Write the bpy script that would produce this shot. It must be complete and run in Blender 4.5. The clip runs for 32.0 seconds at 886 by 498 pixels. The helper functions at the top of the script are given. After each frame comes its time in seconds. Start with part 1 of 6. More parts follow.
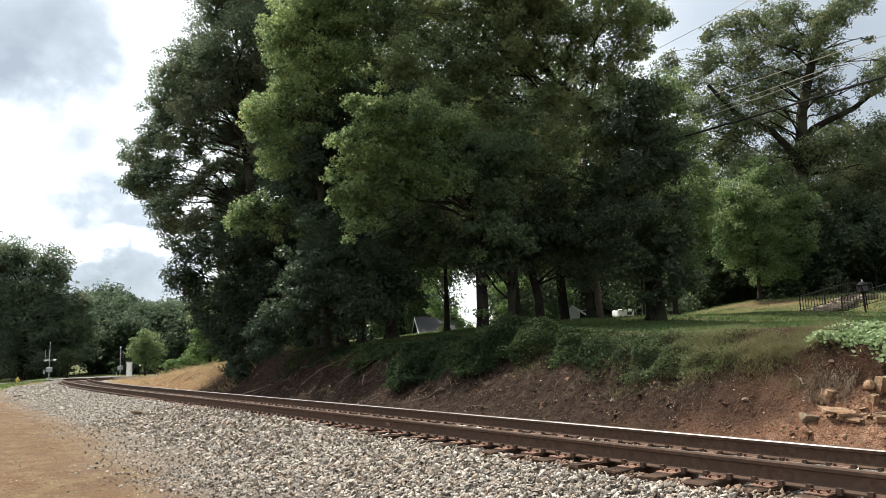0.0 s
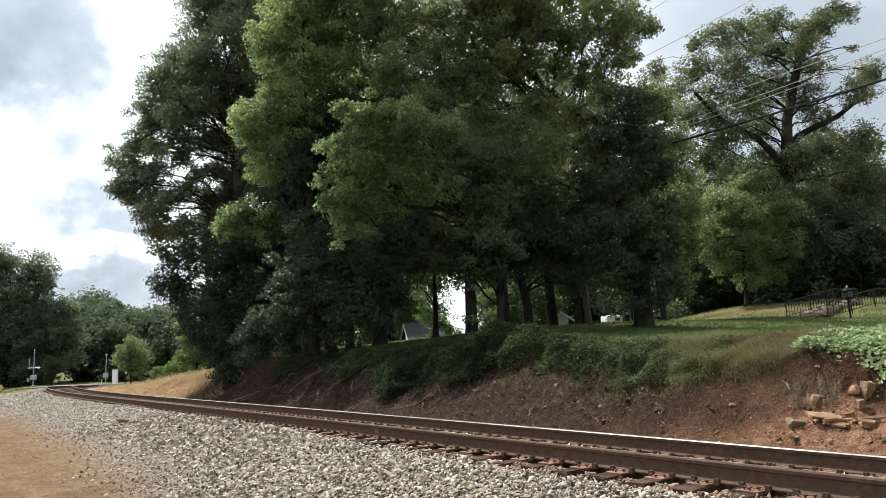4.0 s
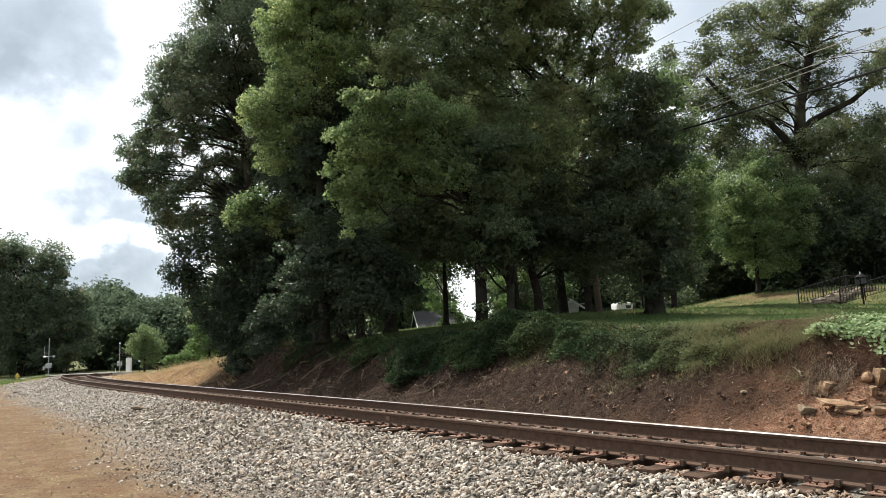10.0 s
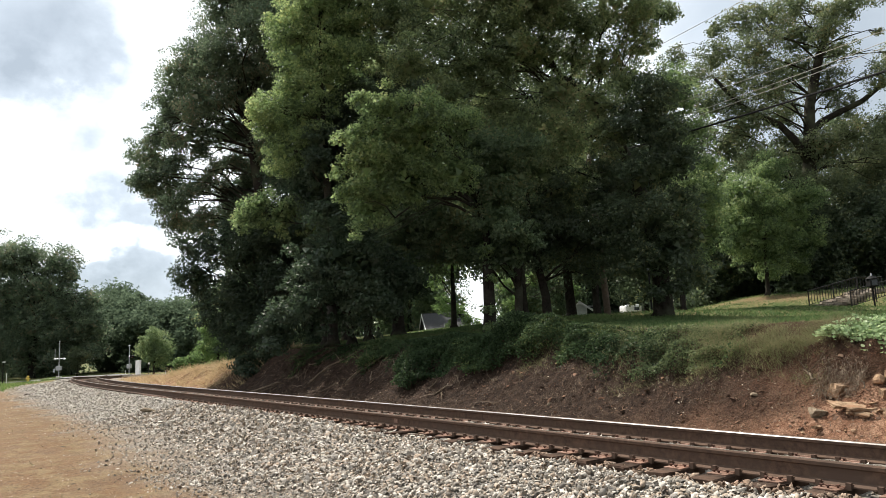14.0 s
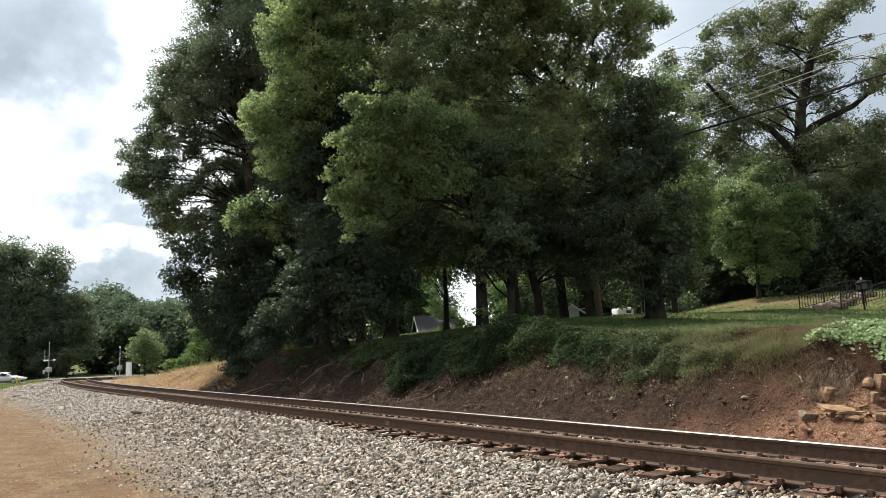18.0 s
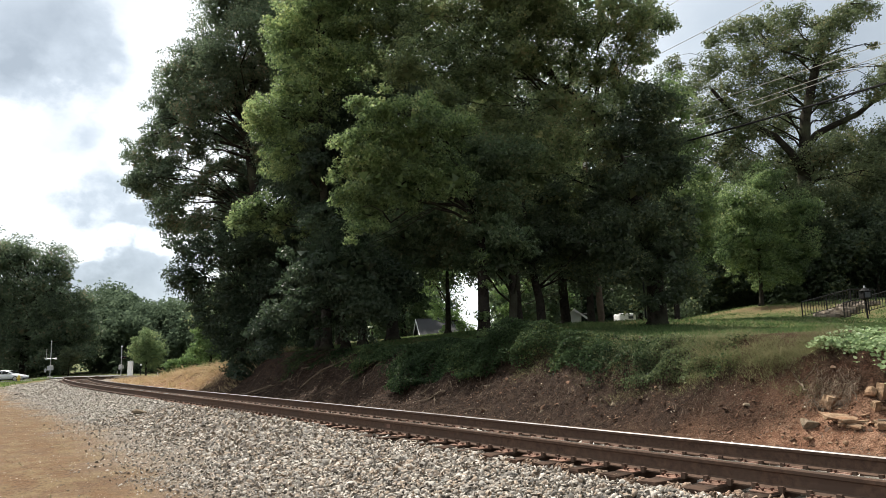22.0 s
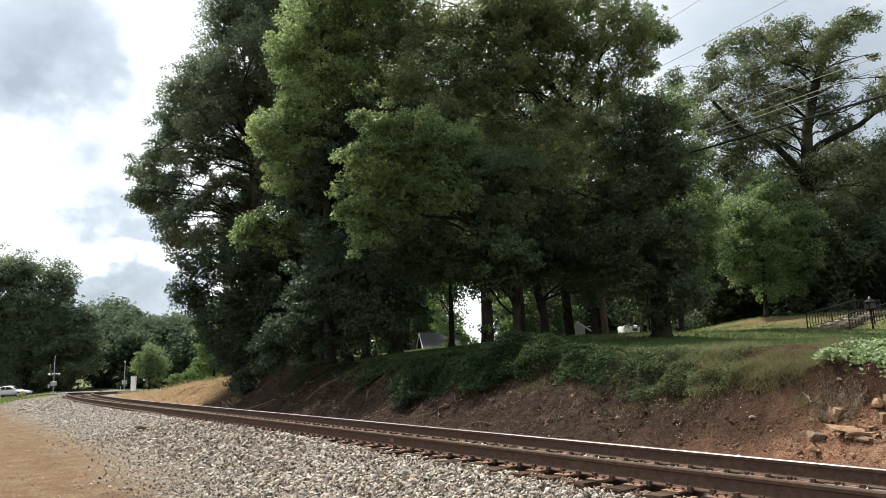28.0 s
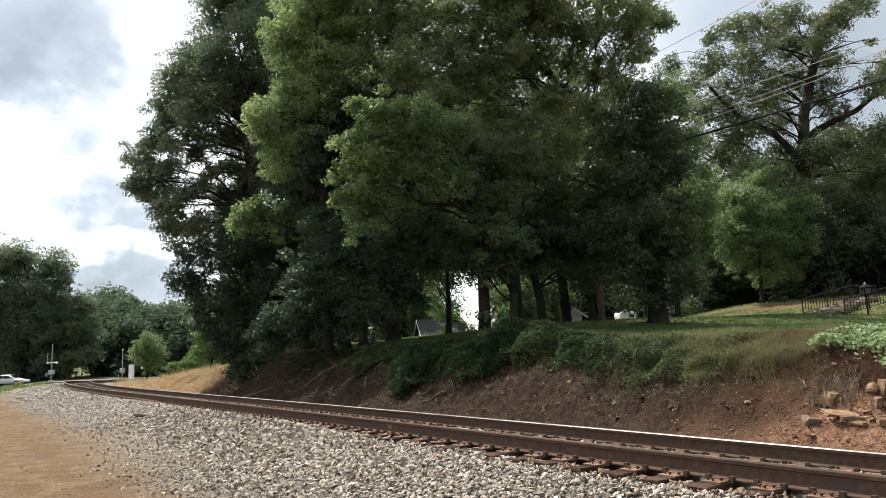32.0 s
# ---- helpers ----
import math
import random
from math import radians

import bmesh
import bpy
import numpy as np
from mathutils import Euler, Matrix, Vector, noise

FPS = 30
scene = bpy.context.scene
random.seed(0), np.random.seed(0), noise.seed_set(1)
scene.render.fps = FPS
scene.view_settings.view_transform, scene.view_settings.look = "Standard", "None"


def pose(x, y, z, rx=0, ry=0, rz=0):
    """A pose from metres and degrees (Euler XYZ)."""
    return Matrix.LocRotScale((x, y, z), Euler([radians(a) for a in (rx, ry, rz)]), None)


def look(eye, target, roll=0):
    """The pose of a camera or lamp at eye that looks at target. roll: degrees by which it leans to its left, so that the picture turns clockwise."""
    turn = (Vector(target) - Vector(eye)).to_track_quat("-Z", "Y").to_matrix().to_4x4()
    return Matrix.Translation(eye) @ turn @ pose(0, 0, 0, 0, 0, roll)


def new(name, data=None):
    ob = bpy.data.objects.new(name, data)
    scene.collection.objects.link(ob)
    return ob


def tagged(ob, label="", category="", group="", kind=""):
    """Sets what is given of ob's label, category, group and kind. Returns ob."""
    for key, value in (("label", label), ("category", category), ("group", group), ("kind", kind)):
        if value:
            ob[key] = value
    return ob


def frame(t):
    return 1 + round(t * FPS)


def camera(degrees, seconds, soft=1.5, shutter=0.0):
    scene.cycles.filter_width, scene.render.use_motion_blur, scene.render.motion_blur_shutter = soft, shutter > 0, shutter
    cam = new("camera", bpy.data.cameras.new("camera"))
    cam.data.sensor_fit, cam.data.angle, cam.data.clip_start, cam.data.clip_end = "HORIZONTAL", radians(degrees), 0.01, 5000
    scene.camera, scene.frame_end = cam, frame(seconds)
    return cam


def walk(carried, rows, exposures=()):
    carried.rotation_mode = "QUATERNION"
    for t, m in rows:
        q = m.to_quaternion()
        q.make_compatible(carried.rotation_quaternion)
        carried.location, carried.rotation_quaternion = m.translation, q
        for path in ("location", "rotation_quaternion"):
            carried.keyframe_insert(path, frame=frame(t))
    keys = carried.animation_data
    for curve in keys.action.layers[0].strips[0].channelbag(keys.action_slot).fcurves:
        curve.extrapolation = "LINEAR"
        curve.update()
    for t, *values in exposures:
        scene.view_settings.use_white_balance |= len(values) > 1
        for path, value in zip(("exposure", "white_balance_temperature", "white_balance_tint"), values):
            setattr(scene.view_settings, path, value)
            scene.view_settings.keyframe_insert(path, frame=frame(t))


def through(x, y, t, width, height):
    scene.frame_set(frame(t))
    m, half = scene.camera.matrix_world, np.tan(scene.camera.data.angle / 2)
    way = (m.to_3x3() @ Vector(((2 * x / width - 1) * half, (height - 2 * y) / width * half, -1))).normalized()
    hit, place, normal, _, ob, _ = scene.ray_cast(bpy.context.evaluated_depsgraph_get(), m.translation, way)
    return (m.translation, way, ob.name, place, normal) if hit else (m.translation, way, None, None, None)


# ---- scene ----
cam = camera(66.3, 32.0, soft=0.5)
EYE = (0.0, 0.0, 1.16)
PATH = [
    (0, 98.19, 2.16, 0.31), (0.5, 97.81, 1.89, 0.06), (1, 97.83, 1.93, -0.23), (1.5, 98.00, 2.06, -0.36), (2, 98.31, 2.21, -0.48),
    (2.5, 98.56, 2.19, -0.47), (3, 98.57, 2.18, -0.45), (3.5, 98.70, 2.35, -0.67), (5.5, 98.50, 2.27, -0.14), (6, 98.43, 2.56, 0.19),
    (6.5, 98.30, 2.83, 0.35), (7, 98.17, 2.89, 0.12), (7.5, 98.11, 2.75, -0.16), (8, 98.12, 2.65, -0.12), (8.5, 98.21, 2.46, 0.02),
    (9, 98.21, 2.48, 0.12), (9.5, 97.90, 2.44, 0.21), (10, 97.71, 2.45, 0.24), (10.5, 97.97, 2.38, 0.45), (11, 98.15, 2.30, 0.76),
    (11.5, 98.11, 2.45, 1.03), (12, 98.06, 2.49, 1.13), (12.5, 97.96, 2.40, 1.10), (13, 97.85, 2.50, 1.02), (13.5, 97.80, 2.50, 0.91),
    (14, 97.93, 2.47, 0.91), (14.5, 98.17, 2.40, 0.87), (16.5, 97.92, 2.25, 0.22), (17, 98.03, 2.18, 0.29), (17.5, 98.15, 2.22, 0.38),
    (18, 98.10, 2.32, 0.27), (18.5, 98.05, 2.32, 0.19), (19, 98.51, 2.35, 0.27), (19.5, 98.90, 2.42, 0.34), (20, 98.95, 2.46, 0.57),
    (20.5, 98.92, 2.07, 0.61), (21, 99.06, 1.81, 0.47), (21.5, 98.85, 1.64, 0.46), (22, 98.38, 1.61, 0.39), (22.5, 98.18, 1.47, 0.32),
    (23, 98.17, 1.44, 0.45), (23.5, 98.37, 1.63, 0.54), (24, 98.68, 1.66, 0.57), (24.5, 98.87, 1.53, 0.69), (25, 98.83, 1.52, 0.84),
    (25.5, 98.66, 1.41, 0.99), (27.5, 99.52, 1.61, 0.72), (28, 99.50, 1.89, 0.69), (28.5, 99.49, 1.99, 0.64), (29, 99.41, 2.15, 0.56),
    (29.5, 99.20, 2.15, 0.50), (30, 98.99, 2.15, 0.53), (30.5, 98.87, 2.07, 0.47), (31, 98.65, 2.04, 0.41), (31.5, 98.43, 2.09, 0.35),
    (32, 98.41, 2.15, 0.47),
]
walk(cam, [(t, pose(*EYE, rx, ry, rz)) for t, rx, ry, rz in PATH], exposures=[(0, 0.49), (10, 0.49), (14, 0.55), (18, 0.48), (21, 0.43), (25, 0.41), (28, 0.47), (32, 0.46)])

# ---- world, sun ----
SUN_AZ, SUN_EL = radians(-41), radians(54)    # azimuth from +y towards +x
world = bpy.data.worlds.new("overcast_sky")
scene.world = world
world.use_nodes = True
wn, wl = world.node_tree.nodes, world.node_tree.links
wn.clear()


def wnode(kind, **values):
    n = wn.new(kind)
    for key, value in values.items():
        n.inputs[key].default_value = value
    return n


def wmath(op, a, b=None):
    n = wn.new("ShaderNodeMath")
    n.operation = op
    for i, v in enumerate((a, b)):
        if v is None:
            continue
        if isinstance(v, (int, float)):
            n.inputs[i].default_value = v
        else:
            wl.new(v, n.inputs[i])
    return n.outputs[0]


sky = wn.new("ShaderNodeTexSky")
sky.sky_type, sky.sun_disc = "NISHITA", False
sky.sun_elevation, sky.sun_rotation = SUN_EL, SUN_AZ
sky_bg = wnode("ShaderNodeBackground", Strength=0.1)
wl.new(sky.outputs[0], sky_bg.inputs[0])
coord = wn.new("ShaderNodeTexCoord")
mapping = wnode("ShaderNodeMapping", Scale=(1.0, 1.0, 1.25))
wl.new(coord.outputs["Generated"], mapping.inputs[0])
puffs = wnode("ShaderNodeTexNoise", Scale=5.5, Detail=6.0, Roughness=0.5, Distortion=0.1)
wl.new(mapping.outputs[0], puffs.inputs["Vector"])


# the sky's directions, torn sideways so that no cloud is round
swirl = wnode("ShaderNodeTexNoise", Scale=7.0, Detail=5.0, Roughness=0.55)
wl.new(mapping.outputs[0], swirl.inputs["Vector"])
curls = wnode("ShaderNodeTexNoise", Scale=26.0, Detail=7.0, Roughness=0.6)
wl.new(mapping.outputs[0], curls.inputs["Vector"])
centred = wn.new("ShaderNodeVectorMath")
centred.operation = "SUBTRACT"
centred.inputs[1].default_value = (0.5, 0.5, 0.5)
wl.new(swirl.outputs["Color"], centred.inputs[0])
torn = wn.new("ShaderNodeVectorMath")
torn.operation = "MULTIPLY_ADD"
torn.inputs[1].default_value = (0.16, 0.16, 0.1)
wl.new(centred.outputs[0], torn.inputs[0])
wl.new(coord.outputs["Generated"], torn.inputs[2])


def cloud_mass(way, near, far, ragged=1.0):
    """A soft grey cloud base round one direction of the sky."""
    dist = wn.new("ShaderNodeVectorMath")
    dist.operation = "DISTANCE"
    dist.inputs[1].default_value = Vector(way).normalized()
    wl.new(torn.outputs[0], dist.inputs[0])
    wob = wmath("ADD", dist.outputs["Value"], wmath("MULTIPLY", wmath("SUBTRACT", curls.outputs[0], 0.5), 0.05 * ragged))
    ramp = wn.new("ShaderNodeMapRange")
    ramp.interpolation_type = "SMOOTHSTEP"
    ramp.inputs[1].default_value, ramp.inputs[2].default_value = far, near
    wl.new(wob, ramp.inputs[0])
    return ramp.outputs[0]


# grey cloud bases: direction, full within, gone beyond, depth
CLOUDS = [
    ((-0.503, 0.756, 0.418), 0.02, 0.13, 0.42),
    ((-0.474, 0.790, 0.390), 0.0, 0.10, 0.38),
    ((-0.437, 0.822, 0.365), 0.0, 0.065, 0.3),
    ((-0.525, 0.775, 0.353), 0.0, 0.06, 0.2),
    ((-0.462, 0.839, 0.287), 0.0, 0.045, 0.24),
    ((-0.498, 0.798, 0.339), 0.0, 0.05, 0.12),
    ((-0.440, 0.875, 0.202), 0.0, 0.06, 0.34),
    ((-0.404, 0.894, 0.195), 0.0, 0.06, 0.3),
    ((-0.475, 0.856, 0.205), 0.0, 0.04, 0.25),
    ((-0.545, 0.822, 0.161), 0.0, 0.05, 0.14),
    ((-0.415, 0.890, 0.187), 0.0, 0.085, 0.18),
    ((-0.438, 0.891, 0.116), 0.0, 0.09, 0.34),
    ((-0.381, 0.916, 0.124), 0.0, 0.09, 0.34),
    ((-0.484, 0.866, 0.122), 0.0, 0.07, 0.36),
    ((-0.414, 0.906, 0.086), 0.02, 0.09, 0.4),
    ((-0.496, 0.865, 0.071), 0.02, 0.1, 0.4),
    ((0.477, 0.797, 0.37), 0.05, 0.34, 0.34),
    ((0.35, 0.838, 0.418), 0.05, 0.2, 0.22),
    ((0.527, 0.812, 0.25), 0.05, 0.22, 0.3),
]
# bright heads of a cumulus bank: direction, radius
HEADS = [((-0.457, 0.875, 0.156), 0.026), ((-0.430, 0.886, 0.165), 0.03), ((-0.402, 0.900, 0.160), 0.03), ((-0.374, 0.913, 0.152), 0.028), ((-0.481, 0.866, 0.142), 0.03), ((-0.515, 0.846, 0.138), 0.03)]
shade = wn.new("ShaderNodeValToRGB")
shade.color_ramp.elements[0].position, shade.color_ramp.elements[0].color = 0.0, (0.32, 0.37, 0.42, 1)
shade.color_ramp.elements.new(0.5).color = (0.475, 0.535, 0.595, 1)
shade.color_ramp.elements[-1].position, shade.color_ramp.elements[-1].color = 1.0, (0.94, 0.975, 1.0, 1)
grey = None
for way, near, far, depth in CLOUDS:
    one = wmath("MULTIPLY", cloud_mass(way, near, far), depth)
    grey = one if grey is None else wmath("ADD", grey, one)
broad = wnode("ShaderNodeMapRange")
broad.inputs[1].default_value, broad.inputs[2].default_value, broad.inputs[3].default_value, broad.inputs[4].default_value = 0.3, 0.52, 0.72, 1.0
wl.new(puffs.outputs[0], broad.inputs[0])
level = wmath("SUBTRACT", broad.outputs[0], grey)
for way, size in HEADS:
    level = wmath("ADD", level, wmath("MULTIPLY", cloud_mass(way, size * 0.72, size, 0.35), 0.3))
level = wmath("MINIMUM", level, 1.0)
wl.new(level, shade.inputs[0])
# clouds glow towards the sun and turn grey-blue away from it
toward = wn.new("ShaderNodeVectorMath")
toward.operation = "DOT_PRODUCT"
toward.inputs[1].default_value = Vector((math.sin(SUN_AZ), math.cos(SUN_AZ), 0.55)).normalized()
wl.new(coord.outputs["Generated"], toward.inputs[0])
glow = wn.new("ShaderNodeMapRange")
glow.interpolation_type = "SMOOTHSTEP"
glow.inputs[1].default_value, glow.inputs[2].default_value, glow.inputs[3].default_value, glow.inputs[4].default_value = -0.4, 0.75, 0.4, 1.12
wl.new(toward.outputs["Value"], glow.inputs[0])
cloud_bg = wnode("ShaderNodeBackground")
wl.new(glow.outputs[0], cloud_bg.inputs["Strength"])
wl.new(shade.outputs[0], cloud_bg.inputs[0])
mixer = wnode("ShaderNodeMixShader", Fac=0.9)
wl.new(sky_bg.outputs[0], mixer.inputs[1])
wl.new(cloud_bg.outputs[0], mixer.inputs[2])
wout = wn.new("ShaderNodeOutputWorld")
wl.new(mixer.outputs[0], wout.inputs[0])

sun = new("sun", bpy.data.lights.new("sun", "SUN"))
sun.data.energy, sun.data.angle, sun.data.color = 5.0, radians(0.8), (1.0, 0.93, 0.83)
sun_way = Vector((math.sin(SUN_AZ) * math.cos(SUN_EL), math.cos(SUN_AZ) * math.cos(SUN_EL), math.sin(SUN_EL)))
sun.matrix_world = look(sun_way * 200, (0, 0, 0))

# ---- materials ----


def material(name, dark, light, scale=8.0, rough=0.85, bump=0.3, bump_scale=None, metal=0.0, stain=None, stain_scale=0.6, island=0.0, per_object=0.0, depth=0.02, spec=0.3, palette=()):
    """Two colours broken up by fine grain, a wide stain colour, bump, and variation by piece."""
    m = bpy.data.materials.new(name)
    m.use_nodes = True
    nt = m.node_tree
    n, l = nt.nodes, nt.links
    bsdf = n["Principled BSDF"]
    bsdf.inputs["Roughness"].default_value, bsdf.inputs["Metallic"].default_value = rough, metal
    bsdf.inputs["Specular IOR Level"].default_value = spec
    tc = n.new("ShaderNodeTexCoord")
    fine = n.new("ShaderNodeTexNoise")
    fine.inputs["Scale"].default_value, fine.inputs["Detail"].default_value, fine.inputs["Roughness"].default_value = scale, 8, 0.65
    l.new(tc.outputs["Object"], fine.inputs["Vector"])
    mix = n.new("ShaderNodeMix")
    mix.data_type = "RGBA"
    mix.inputs[6].default_value, mix.inputs[7].default_value = (*dark, 1), (*light, 1)
    ramp = n.new("ShaderNodeMapRange")
    ramp.inputs[1].default_value, ramp.inputs[2].default_value = 0.32, 0.68
    l.new(fine.outputs[0], ramp.inputs[0])
    l.new(ramp.outputs[0], mix.inputs[0])
    colour = mix.outputs[2]
    if stain:
        wide = n.new("ShaderNodeTexNoise")
        wide.inputs["Scale"].default_value, wide.inputs["Detail"].default_value = stain_scale, 5
        l.new(tc.outputs["Object"], wide.inputs["Vector"])
        r2 = n.new("ShaderNodeMapRange")
        r2.inputs[1].default_value, r2.inputs[2].default_value = 0.45, 0.7
        l.new(wide.outputs[0], r2.inputs[0])
        m2 = n.new("ShaderNodeMix")
        m2.data_type = "RGBA"
        l.new(r2.outputs[0], m2.inputs[0])
        l.new(colour, m2.inputs[6])
        m2.inputs[7].default_value = (*stain, 1)
        colour = m2.outputs[2]
    if palette:
        pick = n.new("ShaderNodeValToRGB")
        pick.color_ramp.interpolation = "CONSTANT"
        for i, c in enumerate(palette):
            e = pick.color_ramp.elements[0] if i == 0 else pick.color_ramp.elements.new(i / len(palette))
            e.color = (*c, 1)
        pick.color_ramp.elements.remove(pick.color_ramp.elements[-1])
        l.new(n.new("ShaderNodeNewGeometry").outputs["Random Per Island"], pick.inputs[0])
        m3 = n.new("ShaderNodeMix")
        m3.data_type = "RGBA"
        m3.inputs[0].default_value = 0.6
        l.new(colour, m3.inputs[6])
        l.new(pick.outputs[0], m3.inputs[7])
        colour = m3.outputs[2]
    if island or per_object:
        src = n.new("ShaderNodeNewGeometry").outputs["Random Per Island"] if island else n.new("ShaderNodeObjectInfo").outputs["Random"]
        amount = island or per_object
        r3 = n.new("ShaderNodeMapRange")
        r3.inputs[3].default_value, r3.inputs[4].default_value = 1 - amount, 1 + amount
        l.new(src, r3.inputs[0])
        hsv = n.new("ShaderNodeHueSaturation")
        l.new(r3.outputs[0], hsv.inputs["Value"])
        l.new(colour, hsv.inputs["Color"])
        colour = hsv.outputs[0]
    l.new(colour, bsdf.inputs["Base Color"])
    if bump:
        bn = n.new("ShaderNodeTexNoise")
        bn.inputs["Scale"].default_value, bn.inputs["Detail"].default_value = bump_scale or scale * 2, 6
        l.new(tc.outputs["Object"], bn.inputs["Vector"])
        b = n.new("ShaderNodeBump")
        b.inputs["Strength"].default_value, b.inputs["Distance"].default_value = bump, depth
        l.new(bn.outputs[0], b.inputs["Height"])
        l.new(b.outputs[0], bsdf.inputs["Normal"])
    return m


def leaf_material(name, dark, light, third=None, through=0.35, gloss=0.045):
    """Leaves: colour by leaf and by bough, light shining through, a faint sheen."""
    m = bpy.data.materials.new(name)
    m.use_nodes = True
    n, l = m.node_tree.nodes, m.node_tree.links
    n.clear()
    geo = n.new("ShaderNodeNewGeometry")
    tc = n.new("ShaderNodeTexCoord")
    big = n.new("ShaderNodeTexNoise")
    big.inputs["Scale"].default_value, big.inputs["Detail"].default_value = 0.45, 3
    l.new(tc.outputs["Object"], big.inputs["Vector"])
    add = n.new("ShaderNodeMath")
    add.operation = "MULTIPLY_ADD"
    add.inputs[1].default_value = 0.75
    l.new(geo.outputs["Random Per Island"], add.inputs[0])
    shift = n.new("ShaderNodeMapRange")
    shift.inputs[1].default_value, shift.inputs[2].default_value, shift.inputs[3].default_value, shift.inputs[4].default_value = 0.3, 0.7, -0.2, 0.45
    l.new(big.outputs[0], shift.inputs[0])
    l.new(shift.outputs[0], add.inputs[2])
    ramp = n.new("ShaderNodeValToRGB")
    e = ramp.color_ramp.elements
    e[0].position, e[0].color = 0.05, (*dark, 1)
    e[1].position, e[1].color = 0.8, (*light, 1)
    if third:
        x = e.new(0.97)
        x.color = (*third, 1)
    l.new(add.outputs[0], ramp.inputs[0])
    dif = n.new("ShaderNodeBsdfDiffuse")
    tra = n.new("ShaderNodeBsdfTranslucent")
    hsv = n.new("ShaderNodeHueSaturation")
    hsv.inputs["Hue"].default_value, hsv.inputs["Saturation"].default_value, hsv.inputs["Value"].default_value = 0.492, 1.0, 1.35
    l.new(ramp.outputs[0], hsv.inputs["Color"])
    l.new(ramp.outputs[0], dif.inputs[0])
    l.new(hsv.outputs[0], tra.inputs[0])
    glo = n.new("ShaderNodeBsdfGlossy")
    glo.inputs["Roughness"].default_value = 0.4
    glo.inputs["Color"].default_value = (0.5, 0.5, 0.5, 1)
    m1, m2 = n.new("ShaderNodeMixShader"), n.new("ShaderNodeMixShader")
    m1.inputs[0].default_value, m2.inputs[0].default_value = through, gloss
    l.new(dif.outputs[0], m1.inputs[1])
    l.new(tra.outputs[0], m1.inputs[2])
    l.new(m1.outputs[0], m2.inputs[1])
    l.new(glo.outputs[0], m2.inputs[2])
    out = n.new("ShaderNodeOutputMaterial")
    l.new(m2.outputs[0], out.inputs[0])
    return m


